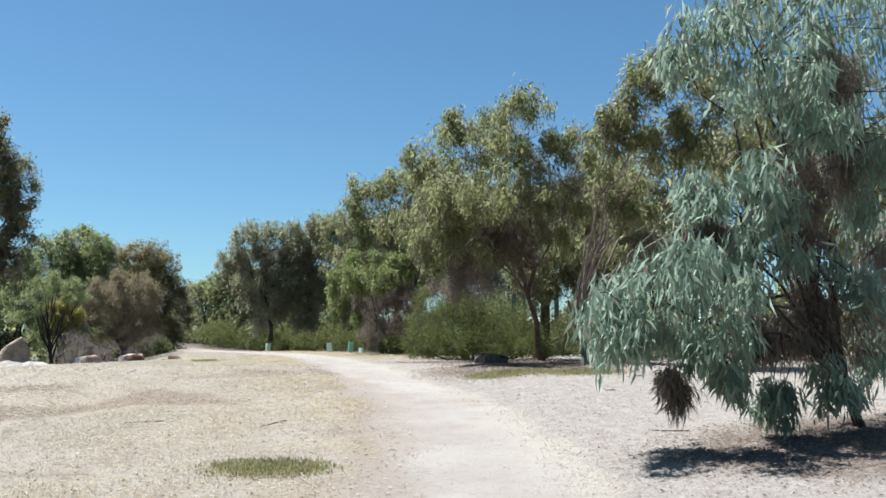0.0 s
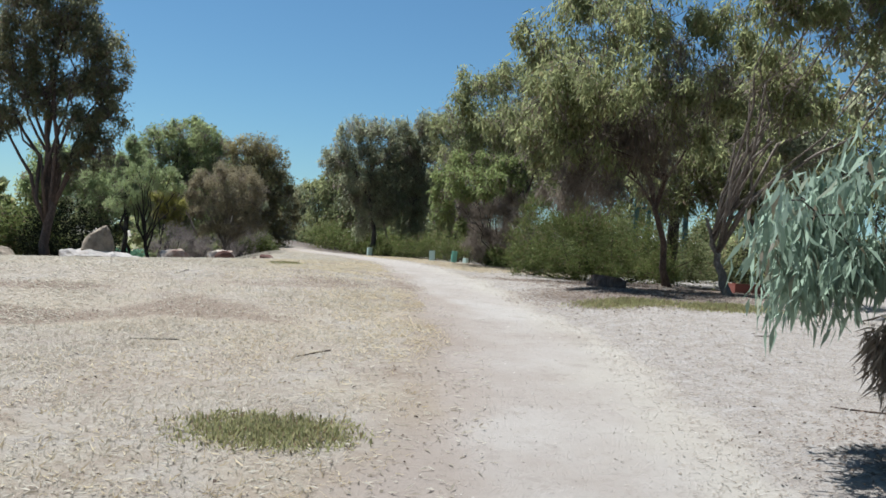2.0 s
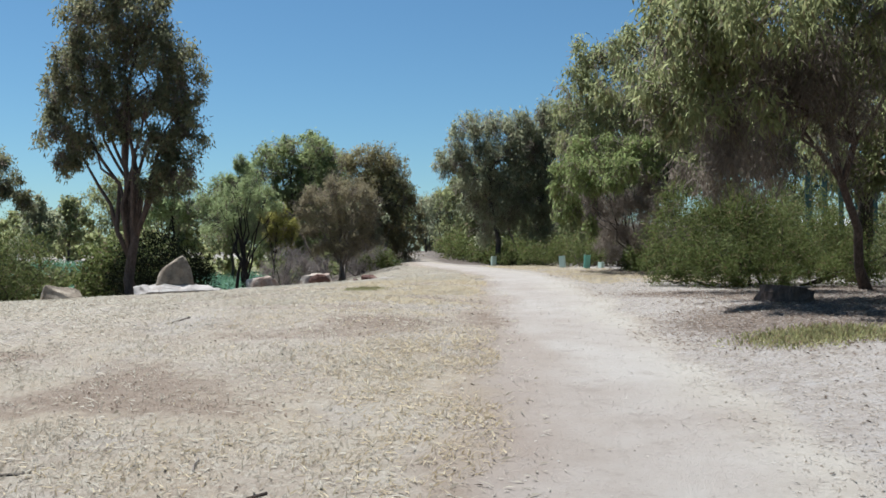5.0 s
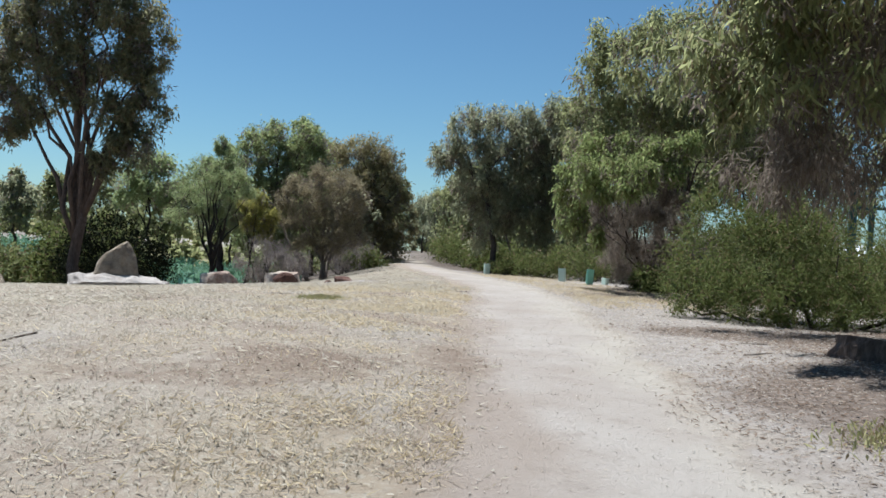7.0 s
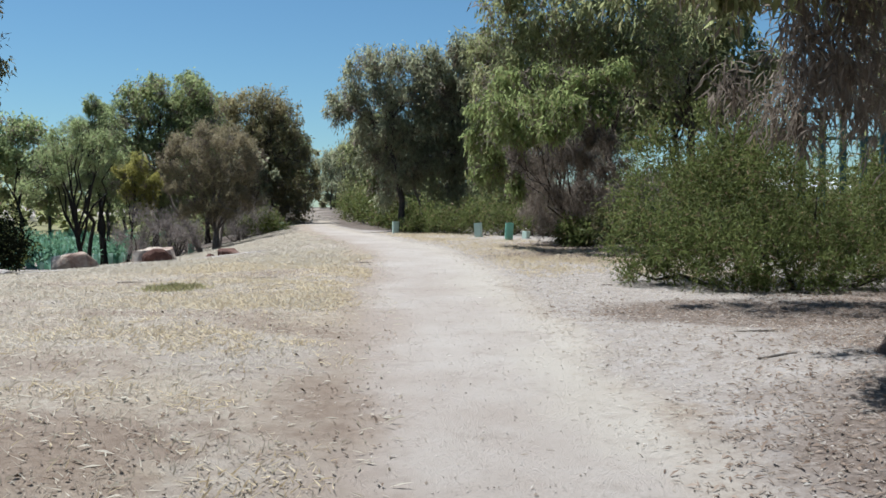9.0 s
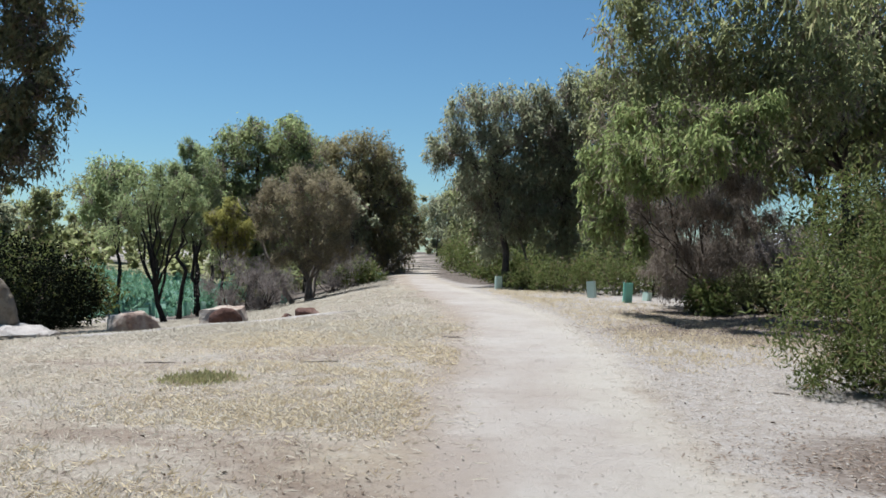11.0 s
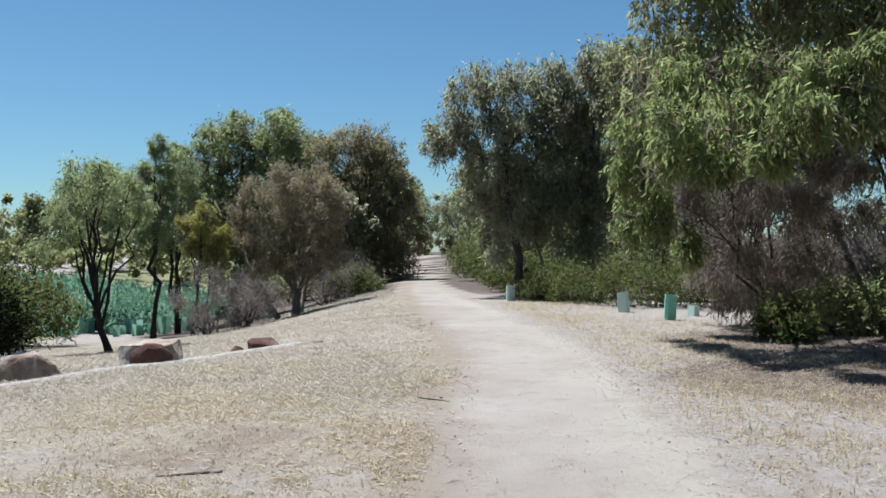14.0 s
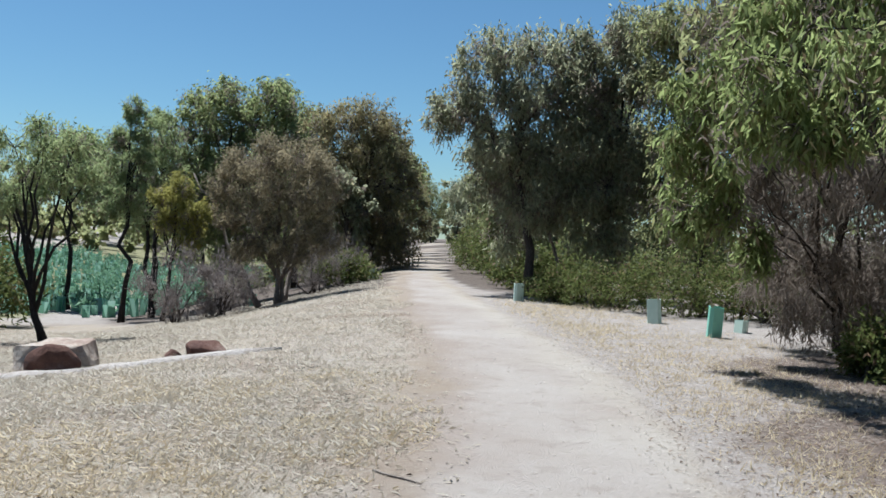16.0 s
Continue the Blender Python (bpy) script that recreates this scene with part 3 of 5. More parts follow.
# ---- trees on the track's sunny side ----
tree("weeping_gum", "young weeping gum with long blue-green leaves over its own shade", (4.72, 10.5),
     [(1.68, 9.4, 2.01, 0.28, 0.53, 0.29), (1.98, 9.85, 2.24, 0.32, 0.61, 0.35), (2.4, 9.4, 2.42, 0.35, 0.66, 0.35), (1.84, 9.75, 1.71, 0.26, 0.49, 0.26), (2.84, 9.5, 2.25, 0.33, 0.63, 0.36), (2.19, 9.75, 1.89, 0.29, 0.55, 0.26), (2.74, 9.4, 1.71, 0.29, 0.55, 0.27), (3.15, 9.95, 2.73, 0.39, 0.74, 0.45), (2.75, 9.7, 3.31, 0.21, 0.4, 0.24), (3.58, 9.95, 2.91, 0.3, 0.57, 0.48), (3.3, 9.5, 3.34, 0.27, 0.51, 0.3), (2.7, 10.15, 5.03, 0.3, 0.57, 0.36), (3.05, 9.7, 5.22, 0.36, 0.68, 0.36), (3.48, 10.15, 4.84, 0.36, 0.68, 0.43), (3.8, 9.6, 4.48, 0.33, 0.63, 0.42), (4.22, 10.25, 5.06, 0.43, 0.82, 0.43), (3.97, 9.6, 4.11, 0.27, 0.51, 0.36), (4.97, 10.65, 4.93, 0.38, 0.72, 0.45), (5.1, 10.3, 4.09, 0.39, 0.74, 0.45), (4.83, 10.65, 3.4, 0.32, 0.61, 0.38), (5.69, 10.6, 4.71, 0.46, 0.87, 0.53), (5.74, 11.05, 3.34, 0.46, 0.87, 0.53), (3.87, 9.8, 5.72, 0.74, 1.41, 0.43), (5.15, 10.65, 5.89, 0.7, 1.33, 0.45), (2.96, 9.5, 1.42, 0.17, 0.32, 0.19), (3.64, 10.15, 1.06, 0.16, 0.3, 0.26), (4.26, 10, 1.29, 0.22, 0.42, 0.25), (5.04, 10.55, 1.66, 0.38, 0.72, 0.28), (4.5, 10, 2.41, 0.28, 0.53, 0.38)],
     0.055, LEAF_BLUE, BARK_DARK, 18000, 0.19, 0.031, 1.25, 30, 11, 0.1, limbs=14, twigs=120, trunk_top=3.4, lean=(-0.35, 0), inner=0.0,
     dry=[(2.41, 9.75, 1.24, 0.1, 0.08, 0.24), (4.04, 10.2, 3.37, 0.28, 0.28, 0.56), (4.1, 10.3, 2.42, 0.35, 0.35, 0.51), (3.76, 10.3, 1.91, 0.44, 0.44, 0.38), (4.47, 10.5, 1.86, 0.45, 0.45, 0.45), (5.06, 10.6, 2.31, 0.46, 0.46, 0.52), (3.43, 10.1, 1.72, 0.31, 0.31, 0.31), (4.7, 10.5, 3.95, 0.39, 0.39, 0.52), (5.45, 10.8, 2.86, 0.4, 0.4, 0.53), (4.56, 10.4, 4.73, 0.38, 0.38, 0.38), (2.89, 9.9, 2.88, 0.15, 0.15, 0.21)], dry_count=16000)

tree("leaning_gum", "open-crowned gum with pale forked limbs and olive leaves", (3.23, 20.30),
     [(3.45, 17.4, 6.25, 0.45, 0.45, 0.48), (3.28, 17.4, 5.81, 0.43, 0.43, 0.43), (4.01, 17.4, 6.76, 0.53, 0.53, 0.48), (4.37, 17.6, 5.97, 0.59, 0.59, 0.43), (5.17, 18, 6.82, 0.66, 0.66, 0.61), (4.86, 17.6, 5.63, 0.54, 0.54, 0.49), (4.02, 17.8, 5.57, 0.49, 0.49, 0.38), (6.2, 18.4, 6.7, 0.79, 0.79, 0.68), (5.92, 18.4, 5.29, 0.68, 0.68, 0.56), (7.05, 18.6, 5.92, 0.8, 0.8, 0.8), (3.54, 18.6, 4.98, 0.51, 0.51, 0.46), (3.8, 18.8, 4.43, 0.52, 0.52, 0.4), (4.5, 18, 7.29, 0.5, 0.5, 0.44)],
     0.1, LEAF_OLIVE, BARK_PALE, 17000, 0.15, 0.032, 0.8, 24, 21, 0.45, limbs=14, twigs=120, trunk_top=1.38, lean=(-1.62, 1.64), inner=0.25)
tree("large_gum", "large dense gum with drooping olive leaves beside the track", (2.7, 25.0),
     [(1.78, 21, 7.19, 0.75, 0.75, 0.58), (0.34, 21, 6.65, 0.59, 0.59, 0.58), (-0.38, 21, 5.9, 0.58, 0.58, 0.52), (0.84, 21, 6.13, 0.75, 0.75, 0.64), (2.11, 21, 6.19, 0.75, 0.75, 0.64), (2.96, 21, 6.42, 0.64, 0.64, 0.54), (3.56, 20.5, 5.78, 0.57, 0.57, 0.57), (3.43, 21.5, 5.2, 0.66, 0.66, 0.53), (2.21, 20.5, 5.11, 0.63, 0.63, 0.53), (1.04, 20, 5.02, 0.74, 0.74, 0.61), (0.16, 20, 5.11, 0.64, 0.64, 0.55), (-0.18, 20.3, 4.46, 0.56, 0.56, 0.56), (0.45, 20, 3.98, 0.59, 0.59, 0.55), (-0.3, 20, 3.74, 0.37, 0.37, 0.49), (1.28, 21.5, 4.3, 0.66, 0.66, 0.53), (1.94, 21.5, 4.43, 0.66, 0.66, 0.46), (2.74, 22, 4.57, 0.68, 0.68, 0.47), (-0.06, 22.5, 5.98, 0.62, 0.62, 0.55), (1.23, 22.8, 7.06, 0.77, 0.77, 0.56), (-0.9, 24.4, 5.0, 0.9, 0.9, 0.5), (0.1, 24.2, 4.8, 0.9, 0.9, 0.5), (1.0, 24.2, 4.9, 0.9, 0.9, 0.5), (1.6, 22.0, 4.4, 1.0, 0.9, 0.6), (0.0, 19.7, 4.7, 0.7, 0.7, 0.45), (0.7, 19.0, 4.7, 0.8, 0.7, 0.45)],
     0.085, LEAF_OLIVE, BARK_BROWN, 40000, 0.15, 0.03, 0.9, 30, 22, 0.25, limbs=16, twigs=160, inner=0.12,
     dry=[(0.43, 20.6, 3.61, 0.46, 0.46, 0.78), (0.99, 20.8, 4.41, 0.89, 0.89, 0.7), (1.85, 21.2, 3.87, 0.85, 0.85, 0.65), (0.2, 20.8, 3.05, 0.43, 0.43, 0.43), (3.02, 21.5, 5.38, 0.79, 0.79, 0.79), (1.93, 21.3, 5.34, 0.78, 0.78, 0.72), (0.21, 21, 5.03, 0.64, 0.64, 0.64), (1.01, 21.5, 3.5, 0.66, 0.66, 0.59)], dry_count=22000)
tree("crested_gum", "tall green gum rising behind a smaller round tree", (-0.8, 39.8),
     [(-3.67, 34.6, 6.75, 0.66, 0.66, 0.72), (-3.08, 34.6, 7.48, 0.79, 0.79, 0.72), (-2.26, 34.6, 7.76, 0.86, 0.86, 0.76), (-3.34, 34.6, 5.87, 0.76, 0.76, 0.69), (-2.43, 34.6, 6.25, 1.04, 1.04, 0.86), (-1.29, 34.6, 7.77, 1.04, 1.04, 0.86), (-1.46, 34.6, 6.11, 1.21, 1.21, 0.95), (-0.27, 34.6, 7.2, 1.12, 1.12, 0.95), (-0.28, 34.6, 5.72, 1.21, 1.21, 0.86), (-3.59, 34.6, 5.03, 0.62, 0.62, 0.59)],
     0.11, LEAF_OLIVE, BARK_DARK, 20000, 0.16, 0.038, 0.7, 30, 23, 0.3, limbs=11, twigs=70, inner=0.2)
tree("round_gum", "bushy green gum with brown dry twigs under a leafy top", (-2.2, 38.6),
     [(-3.59, 34, 4.77, 0.47, 0.47, 0.42), (-2.92, 33.6, 4.96, 0.49, 0.49, 0.35), (-2.25, 33.2, 4.92, 0.48, 0.48, 0.34), (-1.67, 33, 4.79, 0.42, 0.42, 0.34), (-3.94, 34.4, 4.28, 0.37, 0.37, 0.37), (-3.19, 33, 4.28, 0.44, 0.44, 0.34), (-2.52, 32.4, 4.24, 0.42, 0.42, 0.32), (-1.89, 32, 4.15, 0.41, 0.41, 0.31), (-4.02, 34.8, 3.76, 0.3, 0.3, 0.38), (-3.48, 33.6, 3.88, 0.35, 0.35, 0.32), (-4.15, 35.4, 3.21, 0.22, 0.22, 0.32), (-3.7, 35, 3.3, 0.27, 0.27, 0.35), (-1.29, 33, 4.31, 0.35, 0.35, 0.35), (-2.93, 33, 3.75, 0.35, 0.35, 0.29), (-2.28, 32, 3.81, 0.33, 0.33, 0.23), (-1.12, 33, 4.86, 0.38, 0.38, 0.38), (-3.4, 36, 2.8, 0.25, 0.25, 0.31)],
     0.032, LEAF_BRIGHT, BARK_DARK, 18000, 0.135, 0.031, 0.85, 34, 24, 0.15, limbs=14, twigs=180, stems=4, inner=0.15,
     dry=[(-2.83, 36, 3.51, 0.72, 0.72, 0.62), (-1.98, 35, 3.65, 0.72, 0.72, 0.58), (-3.21, 37.5, 2.94, 0.56, 0.56, 0.56), (-2.46, 37, 2.73, 0.76, 0.76, 0.54), (-1.68, 36.5, 2.85, 0.74, 0.74, 0.58), (-3.01, 38, 2.17, 0.57, 0.57, 0.46), (-2.25, 37.8, 2.04, 0.8, 0.8, 0.48), (-1.44, 37.5, 2.24, 0.67, 0.67, 0.45), (-1.24, 36, 3.43, 0.51, 0.51, 0.51), (-1.58, 34, 3.92, 0.54, 0.54, 0.45), (-3.42, 36, 3.7, 0.46, 0.46, 0.56)], dry_count=36000)
tree("dark_trunked_gum", "gum with a dark straight trunk behind the shrubs", (0.8, 40.5),
     [(0.6, 40.0, 7.0, 1.6, 1.4, 1.2), (1.9, 40.5, 6.2, 1.4, 1.3, 1.0), (-0.3, 40.3, 5.8, 1.2, 1.2, 0.9), (1.2, 40.3, 8.0, 1.4, 1.3, 1.0)],
     0.17, LEAF_OLIVE, BARK_DARK, 10000, 0.22, 0.08, 0.6, 18, 25, 0.45, limbs=8)
tree("thick_trunked_gum", "gum with a thick dark trunk and low drooping boughs", (2.95, 28.0),
     [(2.37, 25.5, 3.86, 0.59, 0.59, 0.63), (3.4, 25.5, 4.1, 0.75, 0.75, 0.56), (4.34, 25.5, 4.26, 0.7, 0.7, 0.53), (2.92, 25.5, 3.31, 0.66, 0.66, 0.38), (3.94, 25.5, 3.55, 0.63, 0.63, 0.41), (3.17, 25.5, 4.65, 0.7, 0.7, 0.47), (4.45, 27, 5.17, 0.75, 0.75, 0.58), (2.44, 27, 4.75, 0.66, 0.66, 0.5), (4.72, 25.5, 3.55, 0.47, 0.47, 0.38), (3.93, 28, 5.83, 1.03, 1.03, 0.69), (5.33, 28, 6.54, 0.86, 0.86, 0.77), (2.89, 28, 6.01, 0.95, 0.95, 0.77)],
     0.19, LEAF_OLIVE, BARK_DARK, 20000, 0.16, 0.036, 0.85, 26, 27, 0.3, limbs=11, twigs=80, inner=0.3)
tree("slope_gum", "grey-green gum with bare lower branches", (5.4, 30.0),
     [(5.0, 30.0, 6.2, 1.6, 1.5, 1.2), (6.2, 30.5, 5.4, 1.5, 1.4, 1.2), (4.2, 29.5, 4.8, 1.2, 1.2, 0.9), (5.6, 30, 7.2, 1.3, 1.3, 1.0)],
     0.14, LEAF_GREY, BARK_BROWN, 10000, 0.18, 0.065, 0.6, 18, 26, 0.35, limbs=9)

# the stand where the track bends
BEND = "gums at the bend"
tree("tall_gum", "tall grey-green gum at the bend of the track", (-8.6, 46.6),
     [(-11.11, 46.6, 5.93, 0.5, 0.5, 0.5), (-10.53, 46.6, 6.75, 0.7, 0.7, 0.64), (-9.82, 46.6, 7.44, 0.7, 0.7, 0.6), (-8.92, 46.6, 7.59, 0.75, 0.75, 0.57), (-8.21, 46.6, 7.23, 0.64, 0.64, 0.6), (-10.41, 46.6, 5.87, 0.6, 0.6, 0.47), (-9.51, 46.6, 6.39, 0.81, 0.81, 0.7), (-8.53, 46.6, 6.29, 0.81, 0.81, 0.7), (-9.3, 46.6, 5.25, 0.81, 0.81, 0.67), (-8.32, 46.6, 5.08, 0.77, 0.77, 0.7), (-7.74, 46.6, 6.11, 0.6, 0.6, 0.67), (-9.79, 47.5, 4.35, 0.73, 0.73, 0.66), (-8.55, 46.6, 3.96, 0.81, 0.81, 0.7), (-7.77, 46.6, 4.23, 0.64, 0.64, 0.7), (-9.37, 47.8, 3.11, 0.74, 0.74, 0.6), (-10.37, 47.5, 4.98, 0.45, 0.45, 0.45)],
     0.13, LEAF_GREY, BARK_DARK, 24000, 0.16, 0.042, 0.8, 30, 31, 0.4, limbs=11, twigs=70, stems=1, group=BEND, inner=0.3, grow=1.12)
tree("tall_gum", "tall grey-green gum with several stems at the bend", (-6.9, 47.4),
     [(-7.54, 47, 7.54, 0.61, 0.61, 0.58), (-6.91, 47, 7.79, 0.68, 0.68, 0.58), (-6.22, 47, 7.85, 0.71, 0.71, 0.61), (-7.22, 47, 6.59, 0.82, 0.82, 0.71), (-6.28, 47, 6.66, 0.78, 0.78, 0.75), (-7.36, 47, 5.38, 0.78, 0.78, 0.71), (-6.33, 47, 5.46, 0.85, 0.85, 0.75), (-7.06, 47, 4.18, 0.78, 0.78, 0.71), (-6.12, 47, 4.27, 0.78, 0.78, 0.75), (-6.86, 47, 3.15, 0.75, 0.75, 0.58)],
     0.13, LEAF_GREY, BARK_DARK, 24000, 0.16, 0.042, 0.8, 30, 32, 0.4, limbs=11, twigs=70, stems=2, group=BEND, inner=0.3, grow=1.12)
tree("tall_gum", "tall olive gum in the middle of a dense stand", (-4.6, 46.0),
     [(-5.42, 46, 7.72, 0.72, 0.72, 0.62), (-4.7, 46, 7.87, 0.75, 0.75, 0.62), (-3.98, 46, 7.44, 0.75, 0.75, 0.66), (-5.31, 46, 6.58, 0.82, 0.82, 0.72), (-4.35, 46, 6.4, 0.85, 0.85, 0.75), (-5.11, 46, 5.36, 0.85, 0.85, 0.75), (-4.08, 46, 5.19, 0.85, 0.85, 0.75), (-5.24, 46, 4.14, 0.75, 0.75, 0.69), (-4.28, 46, 3.99, 0.82, 0.82, 0.69), (-4.73, 46, 3.09, 0.82, 0.82, 0.56), (-3.41, 46, 6.31, 0.72, 0.72, 0.72)],
     0.13, LEAF_OLIVE, BARK_DARK, 24000, 0.16, 0.042, 0.8, 30, 33, 0.4, limbs=11, twigs=70, stems=1, group=BEND, inner=0.3, grow=1.12)
tree("tall_gum", "tall dark gum at the back of a dense stand", (-2.4, 45.0),
     [(-2.6, 45.0, 7.6, 1.0, 1.1, 0.7), (-1.6, 44.6, 6.6, 1.1, 1.1, 0.8), (-3.0, 44.6, 5.8, 1.0, 1.0, 0.8), (-1.8, 44.2, 4.7, 1.1, 1.0, 0.7), (-0.4, 44.5, 6.0, 1.0, 1.0, 0.8)],
     0.14, LEAF_GREEN, BARK_DARK, 18000, 0.18, 0.055, 0.6, 24, 34, 0.4, limbs=8, group=BEND, grow=1.18)
tree("tall_gum", "tall dark gum closing the stand's far edge", (1.0, 47.0),
     [(0.6, 47.0, 7.2, 1.3, 1.2, 0.8), (1.8, 47.0, 6.2, 1.3, 1.2, 0.9), (0.2, 46.6, 5.4, 1.2, 1.1, 0.8), (0.0, 46.8, 6.6, 0.9, 0.9, 0.7)],
     0.14, LEAF_OLIVE, BARK_DARK, 11000, 0.24, 0.075, 0.6, 18, 35, 0.4, limbs=7, group=BEND, grow=1.18)
tree("pale_stemmed_gum", "slender gum with a pale stem and light green leaves", (-8.0, 47.6),
     [(-9.55, 47.3, 4.43, 0.48, 0.48, 0.55), (-9.01, 47.3, 4.79, 0.55, 0.55, 0.55), (-8.28, 47.3, 4.53, 0.52, 0.52, 0.58), (-9.22, 47.3, 3.63, 0.55, 0.55, 0.55), (-8.43, 47.3, 3.56, 0.58, 0.58, 0.55), (-7.82, 47.3, 4.01, 0.48, 0.48, 0.52)],
     0.06, LEAF_GREY, BARK_PALE, 7000, 0.16, 0.045, 0.8, 26, 36, 0.4, limbs=7, group="gums at the bend", inner=0.3)


# the far avenue: distance along, offset from the track's middle, height
for y, off, h, mt, sd in ((55.5, 3.4, 5.2, LEAF_DARK, 41), (63, 3.9, 6.2, LEAF_DARK, 42), (71, 4.2, 6.0, LEAF_DARK, 43), (82, 4.4, 6.5, LEAF_OLIVE, 44), (97, 4.6, 7.0, LEAF_OLIVE, 45), (57, 7.0, 6.8, LEAF_GREEN, 46), (68, 8.0, 7.2, LEAF_OLIVE, 47), (112, 4.2, 7.5, LEAF_GREY, 48),
                          (58.5, -3.2, 4.4, LEAF_GREY, 51), (63, -2.7, 6.0, LEAF_DARK, 52), (68, -2.5, 7.2, LEAF_GREEN, 63), (74, -2.4, 7.4, LEAF_BRONZE, 53), (80, -2.4, 7.0, LEAF_GREEN, 64), (87, -2.5, 8.0, LEAF_OLIVE, 54), (100, -2.7, 8.5, LEAF_GREEN, 55), (118, -4.6, 8.5, LEAF_OLIVE, 56), (132, 3.4, 8.0, LEAF_GREY, 57), (150, 0.0, 9.0, LEAF_OLIVE, 58), (138, -3.6, 8.5, LEAF_GREEN, 61), (152, 5.0, 9.0, LEAF_GREEN, 62), (180, -10.0, 10.0, LEAF_OLIVE, 59), (178, 9.0, 10.0, LEAF_GREY, 60)):
    x = float(path_x(y)) + off
    g = gz(x, y)
    tree("avenue_gum", "middle-sized gum beside the shaded far track", (x, y),
         [(x - 0.1 * h, y, g + h * 0.78, h * 0.19, h * 0.2, h * 0.17), (x + 0.1 * h, y, g + h * 0.68, h * 0.2, h * 0.2, h * 0.19), (x + 0.1, y + 0.4, g + h * 0.45, h * 0.23, h * 0.2, h * 0.16), (x, y - 0.3, g + h * 0.9, h * 0.16, h * 0.16, h * 0.12)],
         0.11, mt, BARK_DARK, 4200, 0.27, 0.11, 0.6, 16, sd, 0.3, limbs=6, twigs=25, inner=0.1, group="gums along the far track")

# ---- trees on the low side ----
tree("standing_gum", "tall gum with a bare forked trunk and rounded dark crown", (-17.3, 33.0),
     [(-17.77, 33, 10.62, 0.94, 0.94, 0.72), (-18.68, 33, 9.73, 0.88, 0.88, 0.78), (-16.76, 33, 9.47, 0.9, 0.9, 0.78), (-19.36, 33, 8.61, 0.85, 0.85, 0.78), (-17.75, 33, 8.5, 0.94, 0.94, 0.78), (-16.09, 33, 8.28, 0.88, 0.88, 0.78), (-19.94, 33, 7.37, 0.72, 0.72, 0.75), (-18.54, 33, 7.29, 0.75, 0.75, 0.65), (-16.63, 33, 7.08, 0.85, 0.85, 0.73), (-15.44, 33, 7.2, 0.68, 0.68, 0.81), (-20.05, 33, 6.19, 0.65, 0.65, 0.65), (-19.1, 33, 5.76, 0.55, 0.55, 0.49), (-15.43, 33, 6.07, 0.65, 0.65, 0.65), (-16.29, 33, 5.64, 0.72, 0.72, 0.59), (-15.64, 33, 4.67, 0.68, 0.68, 0.65), (-16.39, 33, 4.32, 0.46, 0.46, 0.42), (-19.68, 33, 5.1, 0.46, 0.46, 0.33), (-17.78, 33, 11.79, 0.81, 0.81, 0.62), (-17.51, 33, 6.17, 0.59, 0.59, 0.55), (-18.3, 33, 6.5, 0.65, 0.65, 0.52)],
     0.17, LEAF_GUM, BARK_BROWN, 42000, 0.16, 0.05, 0.6, 30, 61, 0.06, limbs=13, twigs=90, core=0.35, trunk_top=6.0, inner=0.25, grow=1.1)
tree("leaning_edge_gum", "dark grey-green gum with a leaning trunk beyond the crest", (-32.97, 38.5),
     [(-29.34, 39, 6.9, 0.9, 0.9, 0.72), (-30.78, 39, 6.58, 0.8, 0.8, 0.8), (-28.24, 39, 6.11, 0.8, 0.8, 0.72), (-29.64, 39, 5.53, 1, 1, 0.72), (-31.57, 39, 5.33, 0.8, 0.8, 0.72), (-27.61, 39, 4.97, 0.76, 0.76, 0.6), (-29, 39, 4.51, 0.9, 0.9, 0.52), (-26.7, 39, 4.4, 0.48, 0.48, 0.36)],
     0.13, LEAF_GUM, BARK_BROWN, 16000, 0.17, 0.05, 0.6, 28, 86, 0.45, limbs=11, twigs=60)
tree("edge_gum", "tall dark gum standing beyond the crest", (-32.24, 36.0),
     [(-30.82, 36, 9.59, 0.82, 0.82, 0.82), (-30.04, 36, 8.35, 0.62, 0.62, 0.82), (-31.42, 36, 7.71, 1, 1, 0.91), (-30.01, 36, 6.7, 0.72, 0.72, 0.76), (-31.07, 36, 5.55, 0.91, 0.91, 0.72), (-29.38, 36, 5.14, 0.58, 0.58, 0.47), (-33.02, 36, 8.77, 1.09, 1.09, 1.09), (-32.98, 36, 6.34, 1.09, 1.09, 1.09)],
     0.16, LEAF_GUM, BARK_BROWN, 14000, 0.17, 0.05, 0.6, 26, 87, 0.35, limbs=10, twigs=60)
tree("forked_wattle", "thin black-barked tree with open airy foliage", (-16.1, 38.6),
     [(-16.32, 38.4, 4.61, 0.36, 0.36, 0.29), (-16.85, 38.4, 4.24, 0.38, 0.38, 0.34), (-15.85, 38.4, 4.24, 0.36, 0.36, 0.32), (-15.27, 38.4, 4.34, 0.31, 0.31, 0.29), (-16.42, 38.4, 3.71, 0.39, 0.39, 0.31), (-15.57, 38.4, 3.71, 0.37, 0.37, 0.29), (-14.99, 38.4, 3.82, 0.29, 0.29, 0.29), (-17.38, 38.4, 3.7, 0.39, 0.39, 0.34), (-16.94, 38.4, 3.16, 0.34, 0.34, 0.27), (-17.77, 38.4, 3.04, 0.43, 0.43, 0.34)],
     0.085, LEAF_SAGE, BARK_BLACK, 8000, 0.1, 0.022, 0.6, 26, 62, 0.06, lean=(-0.5, 0), limbs=9, twigs=140, trunk_top=2.8, inner=0.12)
